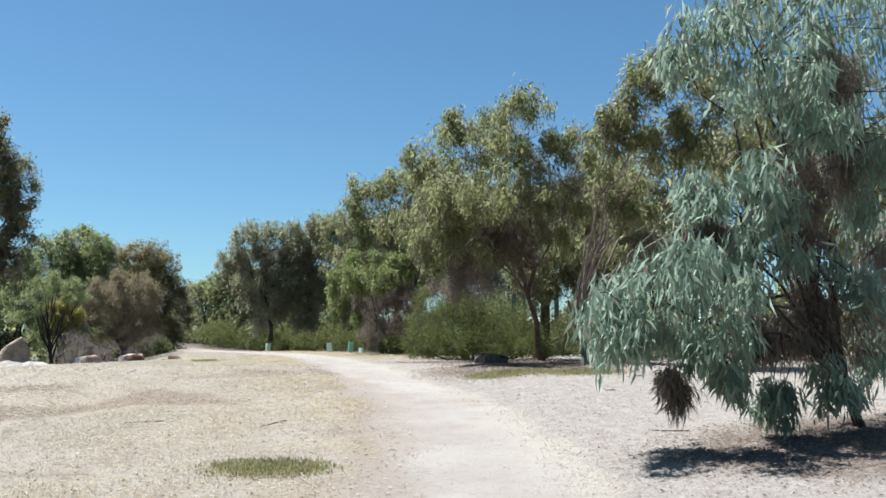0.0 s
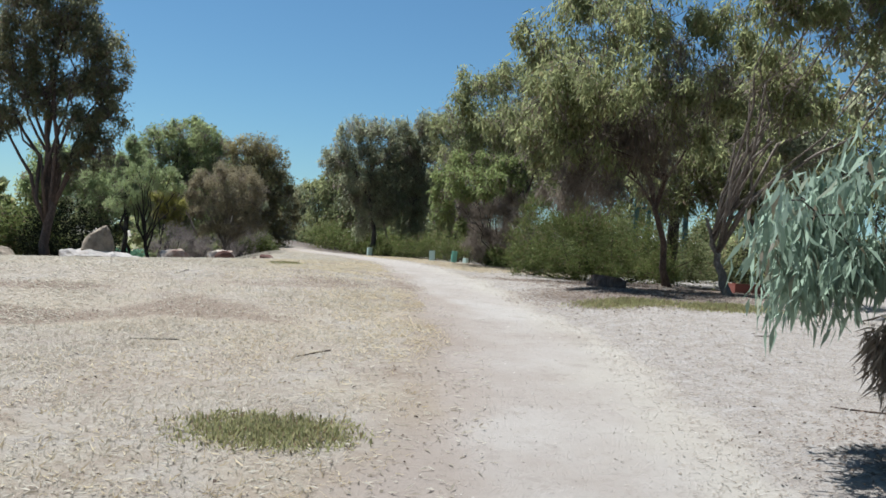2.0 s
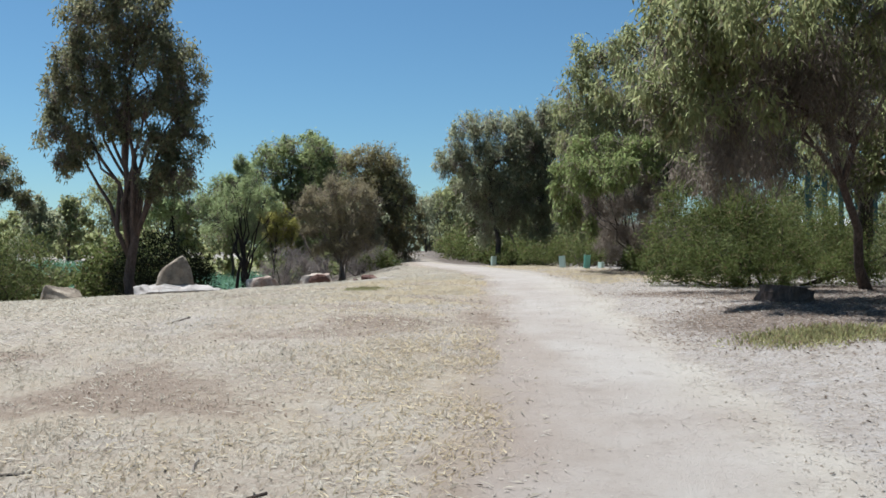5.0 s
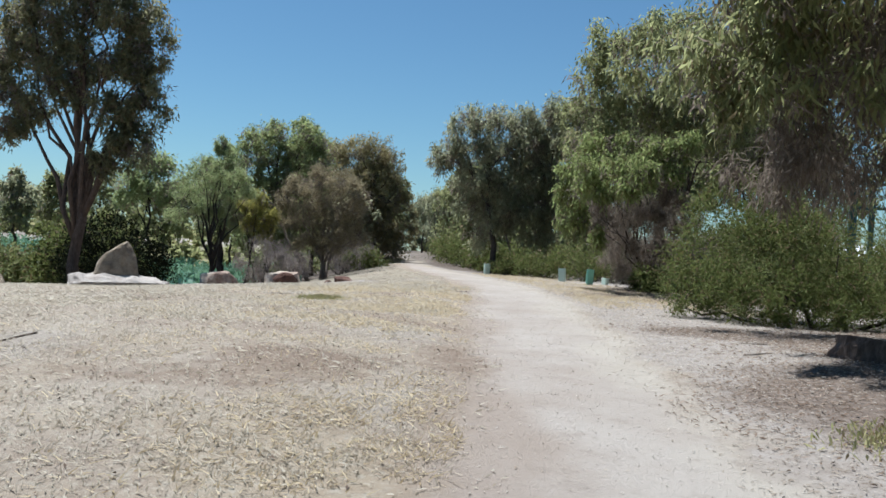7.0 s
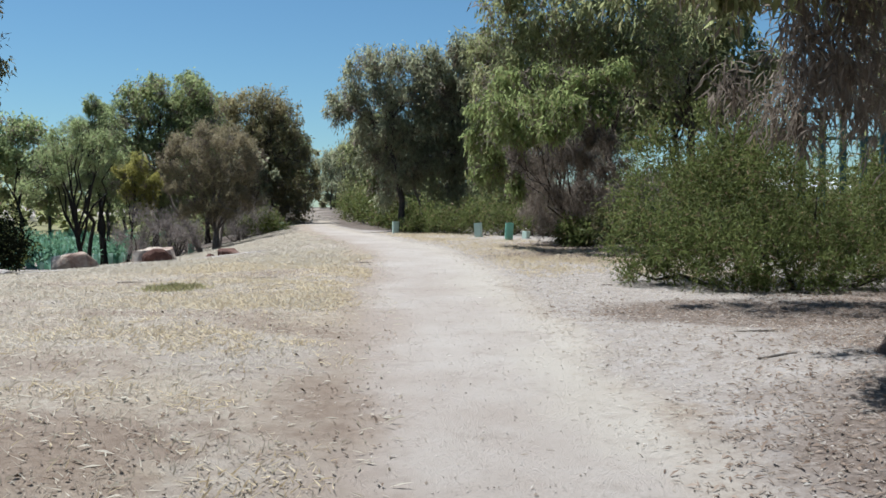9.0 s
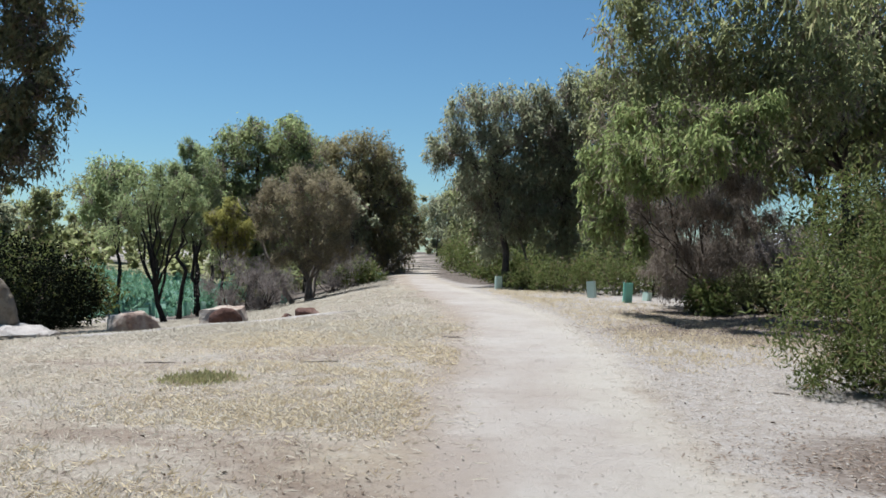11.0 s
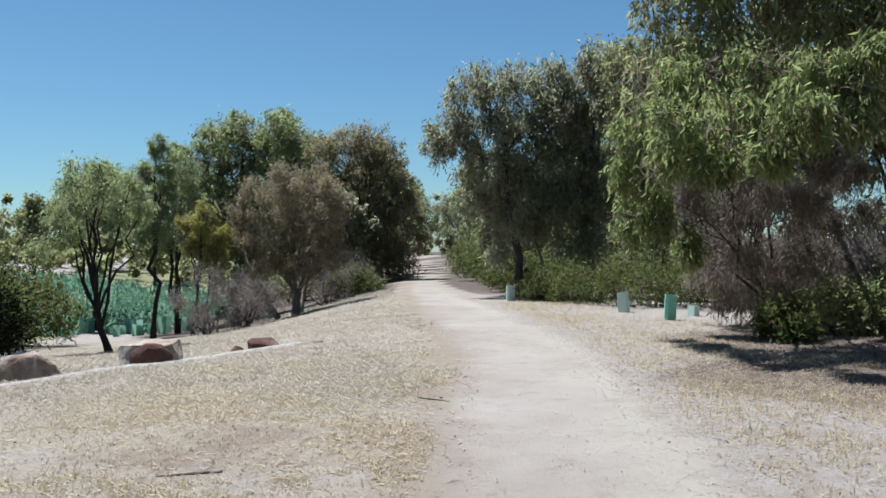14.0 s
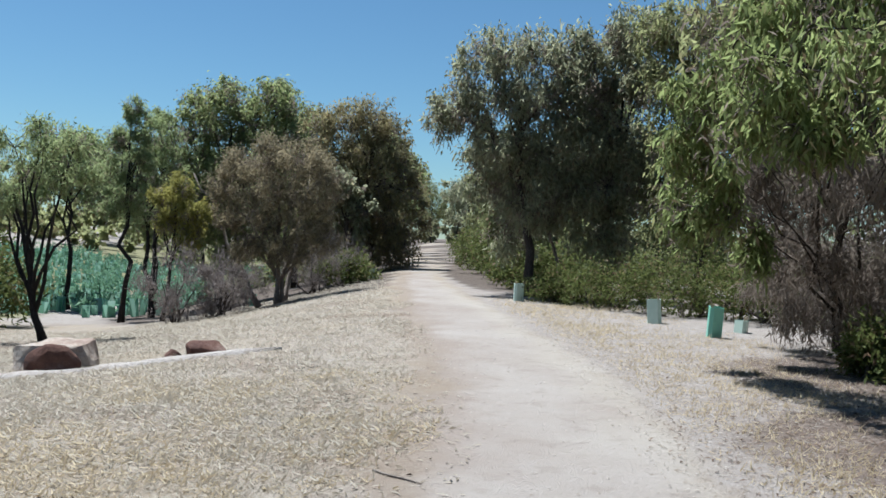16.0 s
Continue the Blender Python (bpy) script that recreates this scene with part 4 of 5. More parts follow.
tree("slender_wattle", "slender dark-stemmed tree with pale green foliage", (-22.6, 49.0),
     [(-22.38, 49, 6.58, 0.42, 0.42, 0.42), (-21.93, 49, 5.95, 0.42, 0.42, 0.45), (-22.79, 49, 5.78, 0.45, 0.45, 0.48), (-22, 49, 4.96, 0.51, 0.51, 0.51), (-22.86, 49, 4.69, 0.48, 0.48, 0.51), (-22.18, 49, 3.88, 0.54, 0.54, 0.51), (-23.04, 49, 3.6, 0.42, 0.42, 0.45)],
     0.1, LEAF_SAGE, BARK_BLACK, 11000, 0.12, 0.032, 0.6, 28, 63, 0.45, limbs=9, twigs=70, group="slender trees above the lawn", inner=0.25)
tree("slender_wattle", "slender twin-stemmed tree with pale green foliage", (-24.3, 53.0),
     [(-24.25, 53, 6.79, 0.42, 0.42, 0.45), (-23.85, 53, 5.85, 0.52, 0.52, 0.59), (-24.58, 53, 5.65, 0.56, 0.56, 0.59), (-23.57, 53, 4.82, 0.56, 0.56, 0.59), (-24.41, 53, 4.4, 0.59, 0.59, 0.59), (-23.76, 53, 3.48, 0.59, 0.59, 0.59)],
     0.1, LEAF_SAGE, BARK_BLACK, 10000, 0.13, 0.036, 0.6, 28, 64, 0.45, limbs=9, twigs=70, stems=2, group="slender trees above the lawn", inner=0.25)
tree("slender_wattle", "slender tree with pale green crown on the lawn", (-30.0, 55.0),
     [(-30.0, 55.0, 6.2, 1.6, 1.4, 1.1), (-28.8, 55.0, 4.8, 1.5, 1.3, 1.0), (-31.2, 55.0, 5.0, 1.4, 1.2, 1.0)],
     0.12, LEAF_SAGE, BARK_BLACK, 6000, 0.22, 0.08, 0.5, 16, 65, 0.45, limbs=7, twigs=40, group="slender trees above the lawn")
tree("slender_wattle", "leafy wattle with a pale green crown among slender stems", (-23.3, 51.5),
     [(-22.98, 51.5, 6.08, 0.71, 0.71, 0.83), (-23.87, 51.5, 5.28, 0.83, 0.83, 0.79), (-22.54, 51.5, 4.72, 0.75, 0.75, 0.75), (-24.82, 51.5, 5.74, 0.71, 0.71, 0.71), (-23.55, 51.5, 3.79, 0.83, 0.83, 0.75), (-25.17, 51.5, 4.23, 0.75, 0.75, 0.71), (-22.36, 51.5, 3.47, 0.67, 0.67, 0.67), (-25.75, 51.5, 5.04, 0.71, 0.71, 0.71)],
     0.1, LEAF_SAGE, BARK_BLACK, 14000, 0.13, 0.036, 0.6, 28, 88, 0.45, limbs=9, twigs=60, group="slender trees above the lawn", inner=0.3)
tree("golden_wattle", "small wattle with yellowish foliage", (-20.0, 47.6),
     [(-20.02, 47.5, 3.82, 0.37, 0.37, 0.48), (-19.34, 47.5, 4, 0.48, 0.48, 0.54), (-18.93, 47.5, 3.35, 0.48, 0.48, 0.54), (-19.79, 47.5, 3.08, 0.48, 0.48, 0.48), (-19.1, 47.5, 2.68, 0.45, 0.45, 0.39)],
     0.07, LEAF_GOLD, BARK_BLACK, 8000, 0.12, 0.03, 0.6, 28, 66, 0.35, limbs=8, inner=0.3)
tree("rusty_tree", "half-dry tree with rusty purple-brown twigs and pale stems", (-17.0, 49.0),
     [(-18.25, 48.6, 4.93, 0.59, 0.59, 0.5), (-17.2, 48.6, 5.27, 0.66, 0.66, 0.5), (-16.16, 48.6, 5.1, 0.65, 0.65, 0.5), (-15.32, 48.6, 4.69, 0.53, 0.53, 0.5), (-18.61, 48.6, 4.25, 0.56, 0.56, 0.56), (-17.55, 48.6, 4.26, 0.74, 0.74, 0.59), (-16.32, 48.6, 4.19, 0.74, 0.74, 0.62), (-15.21, 48.6, 3.96, 0.56, 0.56, 0.56), (-18.39, 48.6, 3.4, 0.59, 0.59, 0.53), (-17.22, 48.6, 3.26, 0.74, 0.74, 0.59), (-15.91, 48.6, 3.21, 0.74, 0.74, 0.62), (-17.77, 48.6, 2.49, 0.68, 0.68, 0.5), (-16.44, 48.6, 2.36, 0.74, 0.74, 0.53), (-15.35, 48.6, 2.73, 0.53, 0.53, 0.56)],
     0.085, LEAF_RUST, BARK_PALE, 26000, 0.13, 0.026, 0.4, 30, 67, 0.05, limbs=16, twigs=260, stems=4, inner=0.35, grow=1.1)
tree("dark_gum", "broad dark green gum behind the rusty tree", (-22.6, 54.5),
     [(-23.53, 54.2, 7.79, 0.69, 0.69, 0.66), (-22.43, 54.2, 7.98, 0.76, 0.76, 0.66), (-21.45, 54.2, 7.54, 0.73, 0.73, 0.62), (-20.52, 54.2, 7.94, 0.66, 0.66, 0.62), (-19.81, 54.2, 7.61, 0.55, 0.55, 0.66), (-23.86, 54.2, 6.73, 0.66, 0.66, 0.66), (-22.63, 54.2, 6.72, 0.87, 0.87, 0.73), (-21.18, 54.2, 6.5, 0.91, 0.91, 0.73), (-19.89, 54.2, 6.49, 0.69, 0.69, 0.73), (-23.44, 54.2, 5.45, 0.84, 0.84, 0.73), (-21.97, 54.2, 5.35, 0.91, 0.91, 0.76), (-20.54, 54.2, 5.25, 0.91, 0.91, 0.76), (-23.65, 54.2, 4.17, 0.84, 0.84, 0.76), (-22.16, 54.2, 3.88, 0.91, 0.91, 0.8), (-20.72, 54.2, 3.7, 0.91, 0.91, 0.8), (-23.35, 54.2, 2.8, 0.84, 0.84, 0.73), (-21.63, 54.2, 2.53, 0.91, 0.91, 0.73)],
     0.17, LEAF_GREEN, BARK_DARK, 28000, 0.17, 0.055, 0.6, 30, 68, 0.3, limbs=12, inner=0.3, grow=1.15)
tree("dark_gum", "broad bronze-green gum beside the track", (-19.0, 60.5),
     [(-21.22, 60.2, 7.72, 0.88, 0.88, 0.74), (-20.02, 60.2, 7.95, 0.92, 0.92, 0.74), (-18.85, 60.2, 7.93, 0.83, 0.83, 0.74), (-18.18, 60.2, 7.21, 0.74, 0.74, 0.79), (-20.64, 60.2, 6.51, 1.01, 1.01, 0.88), (-19.19, 60.2, 6.51, 1.09, 1.09, 0.92), (-17.63, 60.2, 6.03, 0.7, 0.7, 0.79), (-20.45, 60.2, 5.06, 1.09, 1.09, 0.96), (-18.75, 60.2, 5.08, 1.09, 1.09, 0.96), (-17.21, 60.2, 4.98, 0.66, 0.66, 0.83), (-19.87, 60.2, 3.62, 1.09, 1.09, 0.92), (-18.18, 60.2, 3.66, 1.01, 1.01, 0.92), (-16.92, 60.2, 3.69, 0.57, 0.57, 0.83), (-19.04, 60.2, 2.45, 1.23, 1.23, 0.79), (-17.5, 60.2, 2.5, 0.79, 0.79, 0.74), (-20.92, 60.2, 3.24, 1.01, 1.01, 0.96)],
     0.17, LEAF_BRONZE, BARK_DARK, 27000, 0.18, 0.052, 0.6, 30, 69, 0.3, limbs=12, inner=0.35, grow=1.15)
tree("bright_gum", "green gum rising between darker crowns", (-23.4, 62.0),
     [(-24.33, 62, 9.3, 0.74, 0.74, 0.64), (-23.71, 62, 8.38, 0.83, 0.83, 0.74), (-22.82, 62, 7.73, 0.87, 0.87, 0.74), (-24.7, 62, 7.62, 0.92, 0.92, 0.83), (-23.07, 62, 6.7, 1.06, 1.06, 0.87), (-24.79, 62, 5.79, 1.06, 1.06, 0.92), (-23.02, 62, 5.29, 1.15, 1.15, 0.97)],
     0.15, LEAF_GREEN, BARK_DARK, 16000, 0.19, 0.06, 0.6, 28, 70, 0.3, limbs=8, inner=0.25, grow=1.15)
for x, y, h, mt, sd in ((-36.0, 86.0, 9.0, LEAF_BRIGHT, 72), (-48.0, 84.0, 8.0, LEAF_OLIVE, 73), (-30.0, 76.0, 8.8, LEAF_BRIGHT, 74), (-46.0, 52.0, 9.0, LEAF_OLIVE, 75), (-52.0, 70.0, 6.5, LEAF_GREY, 76), (-39.0, 78.0, 9.5, LEAF_DARK, 77),
                        (-62.0, 86.0, 7.5, LEAF_OLIVE, 78), (-48.0, 96.0, 10, LEAF_OLIVE, 79), (-75, 80, 7, LEAF_DARK, 80), (-70, 104, 11, LEAF_OLIVE, 81), (-58, 110, 10, LEAF_GREY, 82), (-44, 36, 9, LEAF_GREY, 83), (-85, 95, 11, LEAF_GREY, 84)):
    g = gz(x, y)
    tree("distant_gum", "leafy gum beyond the low lawn", (x, y),
         [(x - h * 0.12, y, g + h * 0.74, h * 0.2, h * 0.2, h * 0.15), (x + h * 0.13, y, g + h * 0.66, h * 0.2, h * 0.2, h * 0.17), (x, y - 0.4, g + h * 0.45, h * 0.24, h * 0.2, h * 0.15), (x, y, g + h * 0.88, h * 0.15, h * 0.15, h * 0.11)],
         0.15, mt, BARK_DARK, 4200, 0.34, 0.15, 0.5, 12, sd, 0.35, limbs=6, twigs=20, inner=0.1, group="trees beyond the lawn")
for x, y, h, mt, sd in ((9.0, 27, 7.5, LEAF_GREY, 91), (8.5, 20, 7.0, LEAF_OLIVE, 92), (8.2, 36, 8.0, LEAF_OLIVE, 93), (12.0, 44, 9.0, LEAF_DARK, 94), (10.5, 49, 8.0, LEAF_DARK, 95), (9.5, 13.5, 7, LEAF_GREY, 96), (4.0, 56, 9, LEAF_DARK, 97), (-3.0, 58, 9, LEAF_DARK, 98), (16, 34, 9, LEAF_GREY, 99), (14.0, 58, 9, LEAF_OLIVE, 100)):
    g = gz(x, y)
    tree("background_gum", "gum in the belt of trees behind the track", (x, y),
         [(x - h * 0.12, y, g + h * 0.74, h * 0.19, h * 0.2, h * 0.15), (x + h * 0.13, y, g + h * 0.66, h * 0.2, h * 0.2, h * 0.17), (x, y - 0.4, g + h * 0.48, h * 0.22, h * 0.2, h * 0.13), (x, y, g + h * 0.88, h * 0.15, h * 0.15, h * 0.11)],
         0.13, mt, BARK_DARK, 4500, 0.25, 0.1, 0.6, 14, sd, 0.35, limbs=7, twigs=30, inner=0.1, group="trees behind the track")

# ---- shrubs ----
shrub("feathery_bush", "feathery green bush spilling onto the gravel verge",
      [(0.4, 26.6, 0.9, 1.4, 1.4, 0.95), (-0.4, 26.2, 0.55, 0.85, 0.9, 0.6), (1.7, 26.8, 0.9, 1.3, 1.2, 0.9), (0.7, 26.5, 1.65, 0.8, 0.8, 0.5), (2.9, 27.2, 0.75, 1.1, 1.0, 0.75),
       (0.3, 25.6, 0.4, 0.9, 0.6, 0.45), (1.3, 25.7, 0.4, 0.9, 0.6, 0.45), (2.3, 26.0, 0.4, 0.8, 0.6, 0.4), (-0.35, 26.8, 1.5, 0.75, 0.8, 0.6), (0.4, 26.9, 1.75, 0.8, 0.8, 0.5), (-0.5, 25.9, 0.25, 0.6, 0.5, 0.3), (0.6, 25.5, 0.2, 0.7, 0.4, 0.25), (1.6, 25.6, 0.2, 0.7, 0.4, 0.25), (2.6, 26.1, 0.25, 0.7, 0.5, 0.3)],
      LEAF_FINE, 50000, 0.08, 0.016, -0.2, 34, 111, core=0.3, stalks=8)
# the dome's darkness comes from shade painted into its leaves
shrub("dome_bush", "dense dome-shaped bush behind the standing stone, shade in its leaf colour",
      [(-18.0, 35.6, 1.0, 1.55, 1.55, 1.15), (-18.0, 35.6, 0.75, 1.65, 1.6, 0.85)], LEAF_BUSH_SHADE, 13000, 0.11, 0.04, 0.0, 60, 112, core=0.85)
for i, (x, y, rx, h, mt) in enumerate(((-26.2, 37.0, 2.3, 3.3, LEAF_FINE), (-29.5, 37.5, 2.0, 3.0, LEAF_FINE), (-23.9, 41.5, 1.8, 2.6, LEAF_FINE), (-26.0, 45.5, 2.2, 3.0, LEAF_FINE), (-33, 41, 2.2, 3.6, LEAF_FINE))):
    shrub("rounded_shrub", "large rounded leafy green shrub below the crest", [(x, y, h * 0.5, rx, rx, h * 0.5), (x - rx * 0.5, y, h * 0.35, rx * 0.8, rx * 0.8, h * 0.35), (x + rx * 0.5, y, h * 0.4, rx * 0.8, rx * 0.8, h * 0.4)],
          mt, 15000 if i == 0 else 8000, 0.11 if i == 0 else 0.2, 0.034 if i == 0 else 0.08, 0.0, 26, 120 + i, group="rounded shrubs")
for i, (x, y, rx, h, mt) in enumerate(((-6.2, 44.2, 1.1, 1.1, LEAF_FINE), (-4.6, 43.2, 1.3, 1.45, LEAF_FINE), (-3.2, 42.6, 1.1, 1.35, LEAF_FINE), (-7.6, 45.2, 0.7, 0.8, LEAF_FINE), (-2.0, 35.6, 0.42, 0.55, LEAF_FINE), (-16.3, 52.4, 1.0, 1.0, LEAF_FINE), (-17.3, 54.6, 0.8, 0.9, LEAF_OLIVE),
                                       (-0.9, 36.8, 0.8, 1.0, LEAF_OLIVE), (0.1, 36.9, 0.9, 1.1, LEAF_GREEN), (0.9, 33.2, 0.9, 0.8, LEAF_FINE), (-9.4, 49.6, 0.9, 1.1, LEAF_FINE), (-10.2, 52, 1.0, 1.3, LEAF_FINE), (-11.3, 54.5, 1.1, 1.5, LEAF_FINE), (-12.9, 58, 1.2, 1.7, LEAF_FINE), (-14.6, 62, 1.2, 1.9, LEAF_FINE),
                                       (-16.4, 67.5, 1.3, 2.0, LEAF_FINE), (2.2, 31.0, 1.3, 1.3, LEAF_FINE), (1.5, 34.0, 1.4, 1.5, LEAF_DARK), (4.4, 35.0, 1.5, 1.7, LEAF_DARK), (5.0, 24.5, 1.3, 1.2, LEAF_DARK), (3.6, 30.8, 1.2, 1.3, LEAF_DARK), (-8.2, 50.5, 1.2, 1.5, LEAF_FINE), (-5.4, 50, 1.5, 2.6, LEAF_DARK), (-2.0, 49, 1.4, 2.0, LEAF_DARK), (2.2, 43, 1.6, 1.9, LEAF_DARK), (7.5, 31.5, 1.6, 1.7, LEAF_DARK), (-0.1, 41.5, 1.4, 2.1, LEAF_DARK), (5.0, 52, 2.3, 4.4, LEAF_OLIVE), (2.4, 52.5, 2.0, 4.2, LEAF_DARK))):
    shrub("low_shrub", "low green shrub at the foot of the trees", [(x, y, h * 0.5, rx, rx * 0.9, h * 0.5), (x - rx * 0.45, y, h * 0.38, rx * 0.7, rx * 0.7, h * 0.4), (x + rx * 0.45, y, h * 0.4, rx * 0.7, rx * 0.7, h * 0.42)],
          mt, 4600 if y < 45.5 else 2500, 0.09 if y < 45.5 else 0.14, 0.028 if y < 45.5 else 0.05, -0.1, 34, 140 + i, group="low shrubs under the trees")
for i, (x, y, rx, h) in enumerate(((-18.4, 46.0, 1.0, 1.9), (-17.4, 46.6, 0.8, 1.5), (-19.6, 50.5, 1.2, 1.8), (-17.0, 51.5, 1.2, 1.8), (-18, 54.5, 1.4, 2.0), (-2.1, 39.0, 0.8, 1.4), (-1.3, 38.0, 0.8, 1.5), (-0.4, 37.4, 0.9, 1.6))):
    shrub("dry_shrub", "grey-brown twiggy dry shrub under the trees", [(x, y, h * 0.5, rx, rx, h * 0.5)], LEAF_DRY, 3800, 0.16, 0.018, -0.6, 22, 170 + i, group="dry shrubs")

def thicket(name, label, leaf, n, place, h, seed, length=0.34, width=0.15):
    """Undergrowth too far off and too dense to count: clumps of leaves from the ground up."""
    rng = np.random.default_rng(seed)
    k = n // 55
    x, y = place(rng, k)
    z = land(x, y)
    top = h * (0.55 + 0.45 * np.sin(x * 0.9 + y * 0.5) * np.sin(y * 0.7 - x * 0.3)) * rng.uniform(0.6, 1.1, k) * (0.45 + 0.9 * field(x, y, 2.6))
    c = np.stack([x, y, z + 0.2 + np.abs(top) * rng.random(k) ** 0.7], 1)
    lv, lt = leaves(rng, c, np.full((k, 3), 0.42), n, length, width, 0.1, np.clip(rng.normal(0.5, 0.22, k), 0, 1))
    tagged(new(name, poly_soup(name, lv, leaf, lt)), label, "undergrowth", kind="stuff")


def beside(lo, hi, y0, y1):
    def put(rng, k):
        y = rng.uniform(y0, y1, k)
        return path_x(y) + rng.uniform(lo, hi, k), y
    return put


thicket("undergrowth_verge", "dense dark undergrowth behind the gums", LEAF_DARK, 26000, beside(11, 19, 38, 66), 3.4, 401, 0.24, 0.1)
thicket("undergrowth_belt", "dense dark undergrowth beyond the gums", LEAF_DARK, 14000, beside(6, 11, 56, 74), 4.2, 408, 0.3, 0.12)
thicket("undergrowth_gap", "dark undergrowth between the gums and the building", LEAF_DARK, 26000, lambda rng, k: (rng.uniform(-1.5, 8.0, k), rng.uniform(40, 46, k)), 3.4, 409, 0.2, 0.08)
thicket("undergrowth_slope", "dense olive undergrowth on the slope", LEAF_OLIVE, 14000, beside(11, 20, 22, 44), 2.4, 402, 0.26, 0.1)
# dark leaves stand in for canopy shade that the crowns don't cast here
thicket("undergrowth_avenue", "dense green undergrowth along the far track, darkened for canopy shade", LEAF_DARK, 18000, beside(3.6, 10, 54, 120), 3.4, 403)
thicket("undergrowth_bank", "dense dark undergrowth on the shaded bank", LEAF_DARK, 17000, beside(-10, -4.0, 58, 130), 3.6, 404)
thicket("undergrowth_hollow", "dense green undergrowth beyond the crest", LEAF_DARK, 20000, lambda rng, k: (rng.uniform(-50, -29, k), rng.uniform(38, 50, k)), 3.2, 405)
thicket("far_woods", "far belt of mixed woodland", LEAF_OLIVE, 26000, lambda rng, k: (rng.uniform(-120, -45, k), rng.uniform(92, 125, k)), 9.0, 406, 0.7, 0.4)
thicket("woods_end", "woodland closing the far end of the track", LEAF_GREY, 16000, lambda rng, k: (rng.uniform(-75, -30, k), rng.uniform(156, 166, k)), 8.0, 407, 0.7, 0.4)

# ---- rocks by the crest ----
slab_z = gz(-13.9, 30.3)
rock("stone_slab", "low pale stone slab laid flat on the grass", -13.9, 30.1, (2.4, 1.6, 0.36), ROCK_PALE, 3, 28, 18, 0.15)
rock("standing_stone", "pointed tan sandstone boulder standing on a pale slab", -13.98, 30.2, (1.02, 0.75, 0.82), ROCK_TAN, 9, 30, lift=slab_z + 0.26, sink=0.03,
     points=[(-0.5, -0.35, 0), (-0.42, 0.4, 0), (0.1, -0.5, 0), (0.45, -0.3, 0), (0.5, 0.35, 0), (0, 0.5, 0), (-0.46, -0.1, 0.35), (-0.3, 0.3, 0.55), (-0.22, -0.25, 0.68), (0.1, -0.3, 0.9), (0.22, 0.0, 1.0), (0.14, 0.25, 0.92), (0.38, -0.15, 0.62), (0.44, 0.2, 0.5)])
for x, y, s, mt, sd, lab in ((-15.85, 28.0, (1.25, 0.8, 0.46), ROCK_TAN, 5, "flat-topped tan boulder in dry grass"), (-18.45, 27.6, (1.2, 0.8, 0.4), ROCK_TAN, 6, "low tan boulder at the shrubs' edge"), (-20.6, 27.0, (0.9, 0.6, 0.3), ROCK_MIX, 7, "low reddish stone at the shrubs' edge"),
                             (-12.2, 31.9, (1.0, 0.8, 0.46), ROCK_MIX, 8, "reddish boulder with a pale crust"), (-11.22, 33.5, (1.1, 0.75, 0.42), ROCK_MIX, 14, "split boulder with pale top and rust-red face"),
                             (-10.1, 34.9, (0.52, 0.4, 0.2), ROCK_RED, 15, "small dark red stone by pale edging"), (-10.5, 34.75, (0.3, 0.25, 0.12), ROCK_RED, 16, "very small dark stone by pale edging")):
    stone = rock("boulder", lab, x, y, s, mt, sd, 15 * sd % 60, 12, 0.12, group="boulders on the crest")
    if sd == 14:
        bm = bmesh.new()
        bmesh.ops.create_icosphere(bm, subdivisions=3, radius=0.5)
        for v in bm.verts:
            v.co.x, v.co.y, v.co.z = v.co.x * 0.66, v.co.y * 0.22, v.co.z * 0.54
            v.co += v.normal * 0.03 * noise.noise(v.co * 7)
        bm.transform(stone.matrix_world.inverted() @ pose(-11.0, 33.14, gz(-11.0, 33.14) + 0.06, 0, 0, 22))
        face = bpy.data.meshes.new("broken_face")
        bm.to_mesh(face)
        bm.free()
        face.materials.append(ROCK_RED)
        part("broken_face", face, stone, "rust-red broken face")


def edging():
    """A pale flat stone edging in a slow curve past the boulders."""
    pts = [(-11.7 * (1 - t) ** 2 - 22.6 * t * (1 - t) - 9.2 * t * t, 29.3 * (1 - t) ** 2 + 67.6 * t * (1 - t) + 35.3 * t * t) for t in np.linspace(0, 1, 40)]
    rng = np.random.default_rng(5)
    vs, fs = [], []
    for i, (x, y) in enumerate(pts):
        ex, ey = pts[min(i + 1, 39)][0] - pts[max(i - 1, 0)][0], pts[min(i + 1, 39)][1] - pts[max(i - 1, 0)][1]
        le = math.hypot(ex, ey)
        ex, ey = ey / le, -ex / le
        w = (0.2 + 0.12 * rng.random()) * min(1, 0.1 + i / 4, 0.1 + (39 - i) / 5)
        for k, h in ((-1, -0.03), (-0.75, 0.03), (0.75, 0.035), (1, -0.03)):
            px, py = x + ex * w * k, y + ey * w * k
            vs.append((px, py, gz(px, py) + h + 0.014 * rng.random()))
        if i:
            for j in range(3):
                a = (i - 1) * 4 + j
                fs.append((a, a + 4, a + 5, a + 1))
    return tagged(new("stone_edging", mesh_of("stone_edging", vs, fs, ROCK_PALE, True)), "pale flat stone edging curving past the boulders", "edging")


edging()


